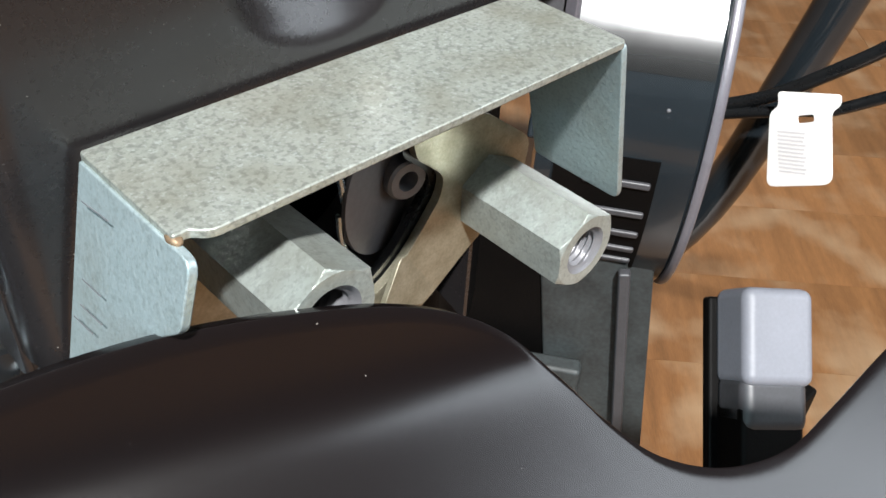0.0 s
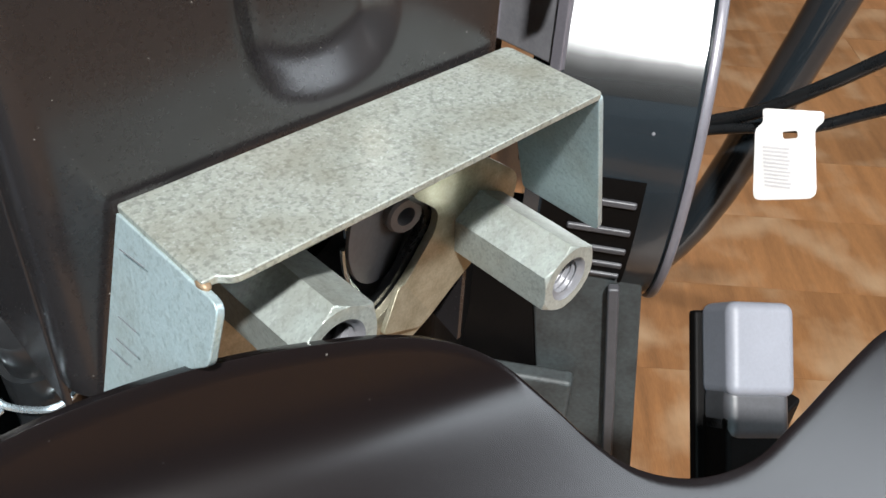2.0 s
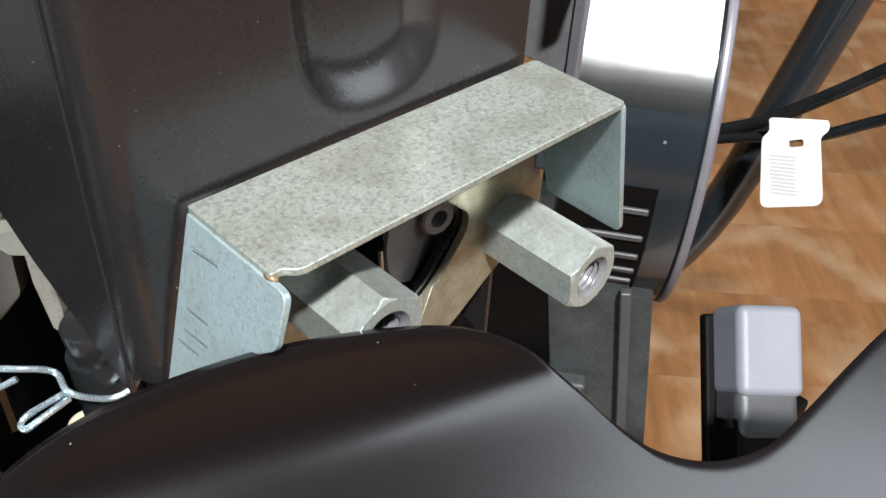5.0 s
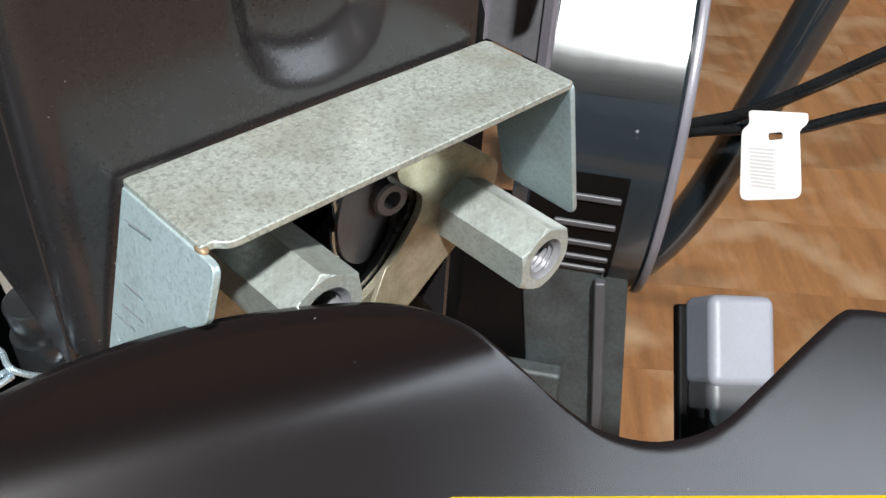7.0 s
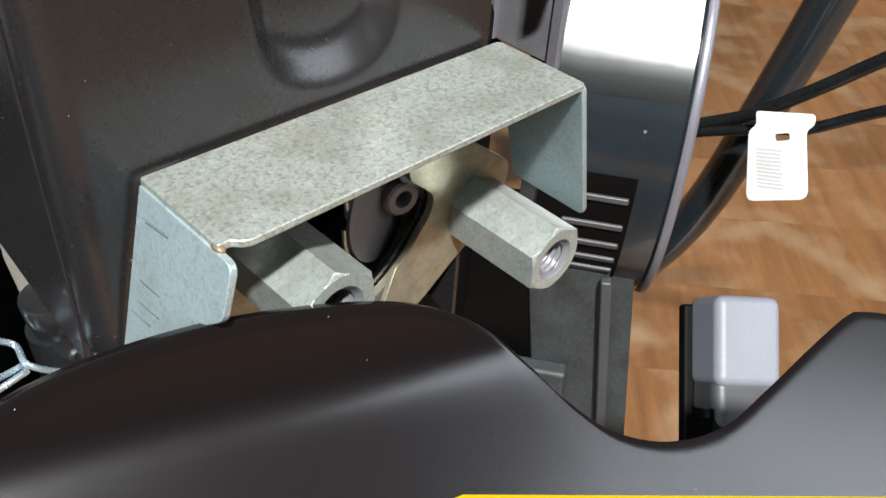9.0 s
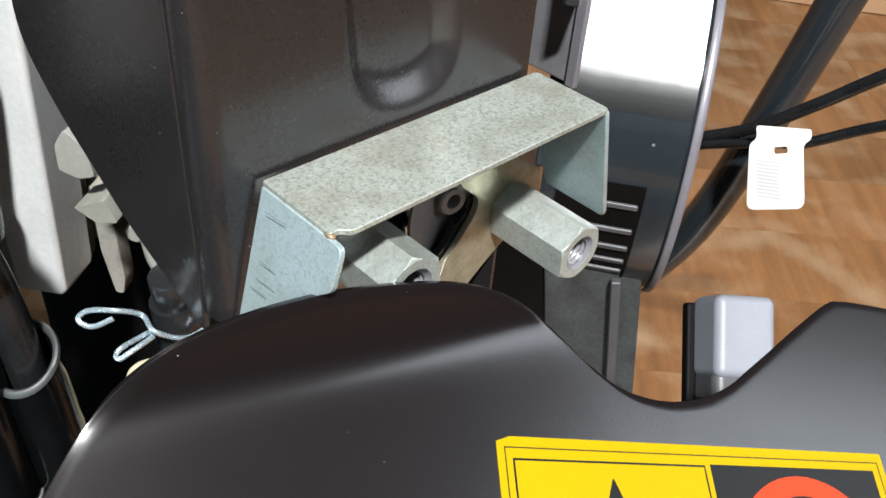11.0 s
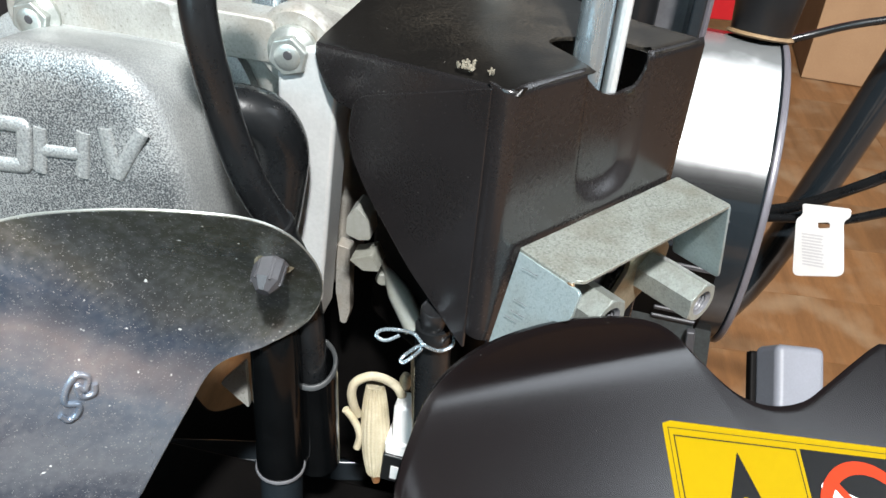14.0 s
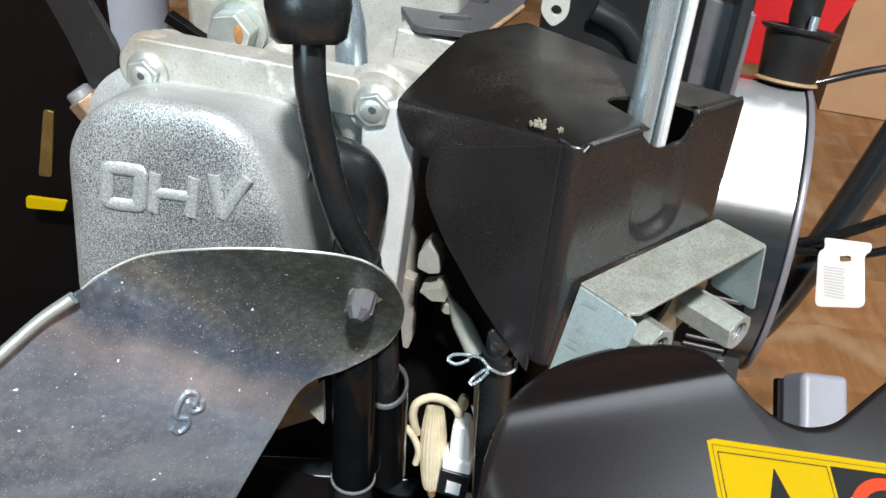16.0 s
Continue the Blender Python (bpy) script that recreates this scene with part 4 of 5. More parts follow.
def lid_skin():
    """A box with slanting shoulders: the face's outline runs back to a wider foot, the top falling away."""
    bm, loops = B(), []
    face = [(-60, -54), (20, -54), (13, 2), (0.5, 34), (-37, 33), (-53.5, 17)]
    foot = [(-66, -58), (24, -58), (15, 4), (6, 23), (-46, 23), (-62, 10)]
    for inset, z in ((8, 0.35), (6, 0.2), (4.2, -0.25), (2.6, -1.0), (1.2, -2.2), (0.35, -3.8), (0, -6), (0, -12), (0, -20), (0, -28), (0, -34), (-1.5, -36), (-5, -36.6), (-5, -41)):
        t = min(1.0, max(0.0, -z / 36))
        pts = []
        for (x0, y0), (x1, y1) in zip(face, foot):
            x, y = x0 + (x1 - x0) * t, y0 + (y1 - y0) * t
            d = Vector((x + 20, y + 12))
            d = d * (1 - inset / 32)
            pts.append((d.x - 20, d.y - 12))
        pts = rounded(pts, [16, 16, 14, 14, 13, 13], 8)
        loops.append([bm.verts.new(VC @ Vector((x, y, z))) for x, y in pts])
    for a, b in zip(loops, loops[1:]):
        n = len(a)
        for i in range(n):
            bm.faces.new((a[i], a[(i + 1) % n], b[(i + 1) % n], b[i]))
    bm.faces.new(loops[0])
    return bm


part("lid", lid_skin(), "cast", valve, smooth=60)


def letter(strokes, centre, r=1.9):
    """One raised cast letter: soft strokes laid on the cover's face, leaning and rising a little."""
    bm = B()
    for pts in strokes:
        line = [VC @ Vector((centre[0] + x + 0.17 * y, centre[1] + y + 0.07 * x, 0)) for x, y in pts]
        tube(bm, line, r, 14, 5)
    out = UX.cross(Vector((0, 0, 1)))
    for v in bm.verts:
        h = (v.co - VC.translation).dot(out)
        v.co += out * (0.3 - 0.58 * h)
    part("raised_letter", bm, "letter_cast", valve, smooth=60)


letter([[(-5.3, 0), (-5.3, 4.5), (-4.2, 6.0), (4.2, 6.0), (5.3, 4.5), (5.3, -4.5), (4.2, -6.0), (-4.2, -6.0), (-5.3, -4.5), (-5.3, 0.4)]], (-35.3, 4.2), 2.3)
letter([[(-6.0, 6.6), (-6.0, 0), (-6.0, -6.6)], [(6.0, 6.6), (6.0, 0), (6.0, -6.6)], [(-6.0, 0), (0, 0), (6.0, 0)]], (-19.6, 4.8))
letter([[(-4.6, 7.4), (-2.6, 0.4), (-0.6, -6.6)], [(5.6, 7.4), (2.4, 0.4), (-0.6, -6.6)]], (-3.2, 7.0))

head = thing("cylinder_head", "pale cast aluminium cylinder head with bolted ears", "cylinder head", (-20, 110, 0))
part("flange", slab(B(), rounded([(-72, -70), (34, -70), (38, 12), (42, 22), (40, 31), (29, 34), (20, 28), (-35, 24), (-37, 30), (-46, 34), (-55, 29), (-58, 18), (-70, 8)], [8, 8, 6, 8, 8, 8, 5, 5, 6, 8, 8, 6, 8], 5), VC @ pose(0, 0, -40), 14), "cast_smooth", head, bevel=1.0)
part("web", slab(B(), rounded([(-48, 22), (25, 22), (25, 34.5), (-48, 36)], 3, 3), VC @ pose(0, 0, -34.5), 10), "cast_smooth", head, bevel=0.8)
part("casting", block(B(), VC @ pose(-8, -30, -86), 96, 70, 62), "cast_smooth", head, bevel=4)
for x, y in ((30, 27), (-44.0, 25.2)):
    boss = part("boss", lathe(B(), [(0, -40), (11.6, -40), (11.0, -36.4), (10.2, -35.6), (0, -35.4)], VC @ Matrix.Translation((x, y, 0)), 36), "cast_smooth", head)
    bolt = part("bolt", lathe(B(), [(0, -26.6), (3.0, -26.6), (3.6, -27), (3.6, -28), (6.9, -31), (6.9, -32.9), (0, -32.9)], VC @ Matrix.Translation((x, y, -2.4)), 28), "steel", head, "plated flange bolt")
    part("hexagon", slab(B(), hexagon(x, y, 5.7, 0.3), VC @ pose(0, 0, -29.6), 5), "steel", bolt, bevel=0.6)
    part("dark_dab", lathe(B(), [(0, -26.35), (1.1, -26.4), (1.3, -26.6), (0, -26.6)], VC @ Matrix.Translation((x + 0.4, y + 0.8, -2.4)), 10), "dark_grey", bolt, "dark dab near the bolt's centre")
part("top_casting", block(B(), VC @ pose(-20, 0, -142), 112, 84, 44), "cast_smooth", head, bevel=4)
part("top_ledge", slab(B(), rounded([(-20, -30), (38, -30), (38, 14), (6, 16), (-4, 4), (-20, 2)], 4, 3), VC @ pose(0, 0, -88), 34), "cast_smooth", head, bevel=2)
big = part("rocker_bolt", slab(B(), hexagon(-52, 11, 9.6, 0.2), VC @ pose(0, 0, -108), 9), "steel", head, "large plated bolt head with a rust stain", bevel=0.8)
part("washer", lathe(B(), [(0, -117), (12, -117), (12, -120), (0, -120)], VC @ Matrix.Translation((-52, 11, 0)), 32), "steel", big)
part("rust_stain", lathe(B(), [(0, -107.6), (1.8, -107.7), (2.2, -108.2), (0, -108.2)], VC @ Matrix.Translation((-47.6, 12.5, 0)) @ Matrix.Diagonal((1, 2.0, 1, 1)), 14), "rust", big, "rust stain")
part("small_boss", lathe(B(), [(0, -108), (5.5, -108), (6.5, -109.5), (6.5, -120), (0, -120)], VC @ Matrix.Translation((-33, 4, 0)), 24), "cast_smooth", head)
# black bar set on the casting stands in for a shaded gap
part("slot_shade_bar", block(B(), VC @ pose(-72, 6, -118.5) @ pose(0, 0, 0, 0, 0, -28), 24, 4.5, 5), "matt_black", head, "black bar standing for a shaded slot", bevel=0.5)
part("port_block", block(B(), VC @ pose(29, 13.6, -112) @ pose(0, 0, 0, 0, 0, -6), 27, 24, 18), "cast_smooth", head, bevel=1.2)
part("side_fin", slab(B(), rounded([(-12, -62), (0, -62), (5, 18), (4, 30), (-12, 30)], 2, 3), basis((-13, 66, 0), UX, (0, 0, 1)), 14), "bright_cast", head, "bright machined fin", bevel=2.4, segs=3)
part("gasket_strip", tube(B(), [(-9.8, 66.6, 20), (-10.0, 66.8, 14), (-10.6, 67.4, 7)], lambda t: 1.6 - 0.8 * t, 12, 5), "gasket", head, "brown stained gasket edge")
part("fin_tongue", slab(B(), rounded([(-2.4, -43), (2.2, -44), (2.6, -70), (1.4, -75), (-0.6, -75), (-2.4, -62)], 0.8, 3), basis((2.6, 75.4, 0), UX, (0, 0, 1)), 5), "cast_smooth", head, "pale fin edge", bevel=0.6)

# ---- hoses ----
hose = thing("breather_hose", "black rubber breather hose with a ribbed cap", "hose", (-36, 62, 0))
part("hose_wall", tube(B(), [(-50.5, 56, 76), (-51.8, 54, 68), (-54.2, 50.4, 55), (-54, 48.6, 45), (-52.3, 47.6, 34), (-50, 46.8, 23), (-47.2, 44.4, 11.5), (-42.6, 42, 0.5), (-38.6, 42.4, -9), (-34.6, 43.6, -19), (-31.8, 44.4, -31), (-30.6, 44.4, -44), (-29.4, 44.6, -66)], 4.0, 20, 10), "rubber", hose)
part("cap", lathe(B(), [(0, 1.6), (4.2, 1.6), (4.8, 0.2), (7.5, 0), (9.2, 1.6), (10.4, 9), (9.8, 16), (0, 18)], along((-53.6, 51.6, 60.5), (-51.4, 55.2, 73)), 40), "rubber", hose, "black rubber cap")


def cut_sleeve(profile):
    """A sleeve whose mouth is cut on a slant, lower at the front."""
    m = along((-28.4, 45.2, -84), (-30.2, 44.2, -52)) @ Matrix.Translation((0, 0, 32))
    bm = lathe(B(), profile, m, 36)
    for v in bm.verts:
        q = m.inverted() @ v.co
        if q.z > -4:
            v.co.z -= 0.5 * ((v.co - m.translation).dot(Vector((-0.68, -0.73, 0))) + 2)
    return bm


part("sleeve", cut_sleeve([(5.9, -12), (5.9, -0.6), (7.0, -0.6), (7.0, -6), (7.0, -44), (0, -44)]), "shaded_rubber", hose, "cut rubber sleeve")
part("sleeve_mouth", cut_sleeve([(5.8, -0.6), (5.9, 0.1), (6.4, 0.4), (6.9, 0.2), (7.2, -0.5), (6.5, -0.7)]), "cut_rubber", hose, "pale cut rim")
part("clip_band", lathe(B(), [(4.0, 0), (4.7, 0.2), (4.7, 2.2), (4.0, 2.4)], along((-42.6, 42, 0.5), (-38.6, 42.4, -9)), 26), "rubber", hose, "rubber collar")
elbow = thing("intake_elbow", "thick black rubber elbow hose beside the valve cover", "hose", (-24, 68, 5))
part("hose_wall", tube(B(), [(-39.5, 73.3, 17), (-37.3, 72, 16.6), (-31.4, 68.6, 15.2), (-27.3, 66.2, 11.2), (-25.4, 65.1, 3.6), (-26.5, 65.7, -7.8), (-28.3, 66.7, -20), (-29.5, 67.4, -32)], 7.1, 22, 10), "rubber", elbow)
part("hose_end", lathe(B(), [(0, 0), (8.6, 0), (8.9, 1), (8.9, 7), (0, 7.4)], along((-29.5, 67.4, -30), (-30, 67.8, -38)), 26), "rubber", elbow, "rubber end bead")
pipe = thing("down_pipe", "black rubber sleeved vertical pipe with a bright ring", "pipe", (-43, 44, -60))
part("wall", tube(B(), [(-34, 62, -14), (-36.6, 55, -26), (-39.6, 48.6, -40), (-40.8, 46, -56), (-40.9, 45.8, -74), (-40.9, 45.8, -90)], 7.1, 28, 6), "shaded_rubber", pipe)
part("end_ring", lathe(B(), [(6.6, -89.4), (7.4, -89.4), (7.6, -90.0), (7.4, -90.6), (6.6, -90.6)], Matrix.Translation((-40.9, 45.8, 0)), 30), "post_grey", pipe, "thin bright ring")
part("lower_wall", lathe(B(), [(0, -90.4), (6.5, -90.4), (6.5, -187.6), (0, -187.6)], Matrix.Translation((-40.5, 46.2, 0)), 30), "gloss_black", pipe)

# ---- tempered steel deflector plate ----
pn = Vector((-0.405, -0.8838, -0.2344)).normalized()
px = Vector((0, 0, 1)).cross(pn).normalized() * -1
py = pn.cross(px)
PL = Matrix((px, py, pn)).transposed().to_4x4()
if px.x < 0:
    PL = Matrix((-px, -py, pn)).transposed().to_4x4()
PL.translation = Vector((-70.7, 52.7, -23.3))


def plate_xy(p):
    q = PL.inverted() @ Vector(p)
    return (q.x, q.y)


edge = [(-146, 72, -18), (-131.8, 65, -7), (-122, 63.4, 0), (-112.6, 59.3, 7.2), (-107.2, 58.4, 10.4), (-97.6, 55, 14), (-86, 45, 17), (-74, 35.5, 17.8), (-60.5, 26.8, 16), (-52, 24, 11.2),
        (-44.7, 24.6, 2.1), (-38.6, 28, -9.6), (-35, 34, -22.8), (-36.2, 39.4, -33), (-45.8, 41.2, -36.2), (-55.6, 45, -38.8), (-61.2, 46.8, -43), (-67.6, 47.3, -52.4), (-76.2, 48.9, -67.2), (-82.2, 50, -78),
        (-96, 54, -102), (-118, 62, -138), (-200, 106, -138)]
deflector = thing("deflector_plate", "blue tempered sheet steel deflector with a stamped mark and dust", "heat plate", (-75, 55, -25))


VAL = Vector(plate_xy((-87, 56, 6)))
end = Vector(plate_xy((-56, 47, -16)))
NRM = Vector((-(end - VAL).y, (end - VAL).x)).normalized()


def plate_rise(x, y):
    away = (x - VAL.x) * NRM.x + (y - VAL.y) * NRM.y
    ripple = 1.3 * math.exp(-(((away + 11) / 5.5) ** 2)) - 0.9 * math.exp(-(((away + 22) / 8) ** 2))
    return 0.34 * (math.sqrt(away * away + 16) - 4) + ripple


def deflector_skin():
    bm = B()
    out = [plate_xy(p) for p in edge]
    pts = smooth_path([Vector((x, y, 0)) for x, y in out], 4)
    slab(bm, [(p.x, p.y) for p in pts], Matrix(), 0.9, [ring_pts(*plate_xy((-49.8, 31.8, -2.6)), 3.2, 20)])
    bmesh.ops.subdivide_edges(bm, edges=[e for e in bm.edges if e.calc_length() > 8], cuts=2, use_grid_fill=True)
    for v in bm.verts:
        x, y = v.co.x, v.co.y
        v.co.z += plate_rise(x, y)
        v.co = PL @ v.co
    return bm


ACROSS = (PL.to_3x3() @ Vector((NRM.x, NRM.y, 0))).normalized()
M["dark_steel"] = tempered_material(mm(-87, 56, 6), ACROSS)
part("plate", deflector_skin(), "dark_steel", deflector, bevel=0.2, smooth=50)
# thin bright tube added to give the plate's border a highlight
part("cut_edge", tube(B(), [PL @ Vector((*plate_xy(p), plate_rise(*plate_xy(p)) - 0.45)) for p in edge[3:20]], 0.34, 8, 6), "steel", deflector, "thin bright line added as the plate's edge highlight")
sx, sy = plate_xy((-49.8, 31.8, -2.6))
sz = plate_rise(sx, sy)
STUD = PL @ pose(sx, sy, sz) @ pose(0, 0, 0, 16, -24, 0) @ Matrix.Scale(0.88, 4)
stud = part("push_stud", lathe(B(), [(0, 8.8), (1.9, 8.7), (4.3, 5.6), (4.4, 0), (4.7, -0.4), (0, -0.4)], STUD, 9), "dark_grey", deflector, "dark grey plastic push stud", smooth=15)
for k in range(3):
    part("stud_rib", block(B(), STUD @ pose(0, 0, 0, 0, 0, k * 60 + 10) @ pose(0, 0, 3.2), 8.6, 0.6, 6.2), "dark_grey", stud, bevel=0.12)
part("stud_washer", lathe(B(), [(0, 0.5), (4.9, 0.5), (5.1, 0.2), (5.1, -0.3), (0, -0.3)], PL @ pose(sx + 1.0, sy + 0.5, sz), 28), "zinc_yellow", stud)
bx, by = plate_xy((-91.8, 53.9, -37.6))
part("stamped_mark", tube(B(), [PL @ Vector((bx + x * 0.8, by + y * 0.85, plate_rise(bx + x * 0.8, by + y * 0.85) + 0.1)) for x, y in ((-6, -6), (-4, -8.5), (-1, -7), (-0.5, -4), (-4, -2), (-2.5, 3), (0.5, 6), (3.5, 4), (2, 0.5), (0.2, 2.5), (1, -1.5), (4.4, -1.5), (5, 1.5))], 0.85, 10, 8), "dark_steel", deflector, "stamped raised mark")
part("rolled_edge", tube(B(), [PL @ Vector((*plate_xy(p), plate_rise(*plate_xy(p)) + 0.4)) for p in ((-176, 84, -42), edge[0], edge[1], edge[2], (-114.5, 60, 5.6))], 1.6, 12, 6), "steel", deflector, "bright rolled edge")

# ---- fuel hose stub, spring clip and small parts below the shield ----
stub = thing("fuel_hose", "short black rubber fuel hose with a wire spring clip", "hose", (-8, 20, -40))
part("hose_wall", tube(B(), [(-8.6, 20.5, -31), (-8.2, 20, -48), (-7.5, 19, -75), (-6, 18, -100)], 5.0, 22, 6), "rubber", stub)
part("inlet", lathe(B(), [(0, 9.4), (2.6, 9.3), (3.3, 9.6), (3.7, 9.1), (3.7, 5), (3.4, 0), (0, 0)], along((-8.8, 20.6, -33), (-10.2, 19.0, -23)), 26), "plastic_black", stub, "black plastic inlet")
clip = part("spring_clip", tube(B(), [(-20.6, 20.5, -29.0), (-23.7, 21.9, -30.1), (-25.1, 23.6, -29.8), (-25.1, 24.5, -29.0), (-23.3, 24.0, -28.1), (-20.2, 21.3, -27.9), (-15.7, 20.2, -30.7), (-15.6, 16.1, -31.8), (-11.1, 14.6, -35.0), (-7.5, 13.8, -34.4), (-5.0, 15.8, -33.6)], 0.5, 8, 6), "bright_steel", stub, "bent spring wire clip")
part("clip_tail", tube(B(), [(-15.5, 16.5, -31.8), (-16.9, 18.0, -33.4), (-21.5, 16.8, -32.7), (-22.8, 16.9, -33.9), (-22.5, 16.0, -34.2), (-20.4, 15.4, -33.1), (-15.7, 16.8, -33.5)], 0.5, 8, 6), "bright_steel", clip)
stub.location += Vector((0.0008, -0.0012, -0.0020))
solid("fuel_pipe", tube(B(), [(-6.0, 26.8, -49.5), (-5.6, 26.4, -60), (-4.4, 25.2, -80), (-3, 24, -104)], 1.9, 16, 6), "dull_brass", "thin plated fuel pipe beside the rubber hose", "pipe")

sensor = thing("plastic_linkage", "translucent white plastic choke linkage under the shield", "linkage", (-6, 52, -25))
W = lambda x, y, z: Matrix.Translation((x, y, z)) @ VC.to_3x3().to_4x4()
part("upper_block", slab(B(), rounded([(-3.6, -4.4), (0.4, -5.8), (3.8, -4.8), (3.0, 1.4), (-0.8, 5.2), (-3.4, 1.2)], 0.7, 3), W(-6.2, 54.6, -17.6) @ pose(0, 0, 4), 8), "nylon", sensor, bevel=0.6)
part("lower_block", slab(B(), rounded([(-4.8, -0.2), (2.0, 2.8), (4.4, -2.4), (-0.4, -3.2)], 0.6, 3), W(-4.6, 53.0, -30.8) @ pose(0, 0, 4), 8), "nylon", sensor, bevel=0.6)
ARM = [(-2.2, 51.5, -31.5), (0.4, 51, -36.5), (2.4, 48.6, -42), (3.4, 44, -48), (3.6, 38.6, -53.4)]
part("arm", tube(B(), ARM, lambda t: 0.9 + 2.7 * min(1, max(0, (t - 0.25) / 0.35)), 16, 6), "nylon", sensor, "cream plastic arm")
part("pivot", lathe(B(), [(0, 1.6), (1.8, 1.6), (2.2, 1.2), (2.2, -1.6), (0, -1.6)], W(0.6, 52, -40.6), 20), "nylon", sensor, "small round plastic pivot")
for k in range(5):
    part("printed_bar", block(B(), basis((0.9 + k * 0.5, 42.4 - k * 1.55, -48.0 - k * 1.45), UX, (0, 0.64, 0.77)), 0.6, 2.2, 0.9), "ink", sensor, "small black printed bar")

wires = thing("wire_bundle", "cream knitted wire sleeve with loose wires and a connector", "wiring", (-5, 48, -95))


def knitted_sleeve(top, bottom, widest, ribs=18, stitches=34):
    """A knitted sleeve that swells in the middle: upright ribs of small stitches."""
    bm, m, rows = B(), along(bottom, top), []
    length, around, down = (Vector(top) - Vector(bottom)).length, ribs * 5, stitches * 4
    for j in range(down + 1):
        t = j / down
        r = widest * (0.42 + 0.58 * math.sin(math.pi * min(1.0, 0.10 + 0.84 * t)) ** 0.7)
        row = []
        for i in range(around):
            rib = abs(math.sin(math.pi * i / 5))
            half = 0.5 if (i // 5) % 2 else 0.0
            stitch = abs(math.sin(math.pi * (j / 4 + half)))
            row.append(bm.verts.new(m @ Vector(((r - 0.55 + 0.5 * rib * (0.45 + 0.55 * stitch)) * math.cos(2 * math.pi * i / around), (r - 0.55 + 0.5 * rib * (0.45 + 0.55 * stitch)) * math.sin(2 * math.pi * i / around), length * t))))
        rows.append(row)
    for p, q in zip(rows, rows[1:]):
        for i in range(around):
            bm.faces.new((p[i], p[(i + 1) % around], q[(i + 1) % around], q[i]))
    bm.faces.new(rows[0])
    bm.faces.new(rows[-1])
    return bm


part("knitted_sleeve", knitted_sleeve((2.2, 55.4, -88.2), (3.4, 54.4, -130.5), 5.2), "cream", wires, smooth=70)
part("scorched_tip", tube(B(), [(3.3, 54.5, -128.4), (3.6, 54, -135.7)], lambda t: 2.6 - 1.2 * t, 14, 0), "rust", wires, "brown scorched sleeve tip")
part("wire", tube(B(), [(8.1, 48, -91.2), (6.3, 49.4, -86.6), (2.9, 52.1, -83.4), (-0.5, 55.2, -82.9), (-3.5, 58.6, -86.3), (-4.1, 60, -91.9), (-2.9, 60.2, -98.7), (-0.8, 60.4, -104.4)], 1.6, 14, 8), "cream", wires, "thick cream coated wire")
part("wire_end", tube(B(), [(8, 47.9, -90.9), (8.7, 47.4, -92.5)], 1.2, 12, 0), "matt_black", wires, "dark wire end")
part("wire", tube(B(), [(-5.5, 61.5, -99.9), (-3.7, 59.8, -103.7), (-2.3, 58.5, -108.1), (-1.7, 57.9, -112.7), (-2.2, 58.5, -118.3)], 1.3, 12, 8), "cream", wires, "cream coated wire")
part("resin_blob", lathe(B(), [(0, 4.6), (1.3, 4.2), (2.0, 2.4), (2.1, 0), (1.6, -2.0), (0, -2.4)], Matrix.Translation((9.3, 48.2, -86.2)), 16), "zinc_yellow", wires, "yellowed resin blob")
CN = W(8.4, 46.2, -100.2) @ pose(0, 0, 0, 4, 0, 2) @ Matrix.Scale(1.04, 4)
part("white_connector", slab(B(), rounded([(-2.7, 9), (2.5, 9), (3.8, 3), (3.9, -9), (-3.7, -9), (-3.2, 2)], 1.4, 4), CN @ pose(0, 0, 4), 8), "paper", wires, "white plastic connector", bevel=1.2, segs=3)
part("connector_collar", block(B(), CN @ pose(-0.4, -11, 0.4), 10.6, 6.4, 9.4), "paper", wires, "white plastic collar", bevel=1.0)
plug = part("plug", block(B(), CN @ pose(-1.2, -20, 0.6, 0, 0, -6), 11.0, 13.5, 11), "plastic_black", wires, "black plug with a white window", bevel=0.8)
part("window", block(B(), CN @ pose(-1.2, -20, 0.6, 0, 0, -6) @ pose(0.4, -1.2, 5.4), 5.2, 6.4, 0.8), "paper", plug)
part("thin_wire", tube(B(), [(8.8, 43.3, -82.5), (9.9, 40.6, -88.7), (12.6, 36.4, -93.9), (16.6, 31.6, -97.1)], 0.4, 8, 6), "paper", wires, "thin white wire")

# ---- dark mass of the engine ----
block_thing = thing("engine_block", "near-black engine block and frame under the carburettor, shade put into its colour", "engine block", (60, 120, -150))
# plain filler blocks; their near-black colour stands in for shade behind the carburettor
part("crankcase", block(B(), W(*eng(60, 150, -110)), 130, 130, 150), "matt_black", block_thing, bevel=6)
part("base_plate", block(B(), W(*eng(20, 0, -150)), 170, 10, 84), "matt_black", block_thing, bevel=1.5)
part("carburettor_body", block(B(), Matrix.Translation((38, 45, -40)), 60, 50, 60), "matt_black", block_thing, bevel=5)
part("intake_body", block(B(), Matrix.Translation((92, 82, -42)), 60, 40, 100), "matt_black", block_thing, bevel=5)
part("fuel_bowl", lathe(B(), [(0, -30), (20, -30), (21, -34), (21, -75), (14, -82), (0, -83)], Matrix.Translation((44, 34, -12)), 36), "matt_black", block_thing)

# mostly unseen deck, spread wide so black parts reflect less bright floor
deck = thing("engine_deck", "black engine deck on four legs, widened to block floor reflections", "deck", (-180, 0, -200))
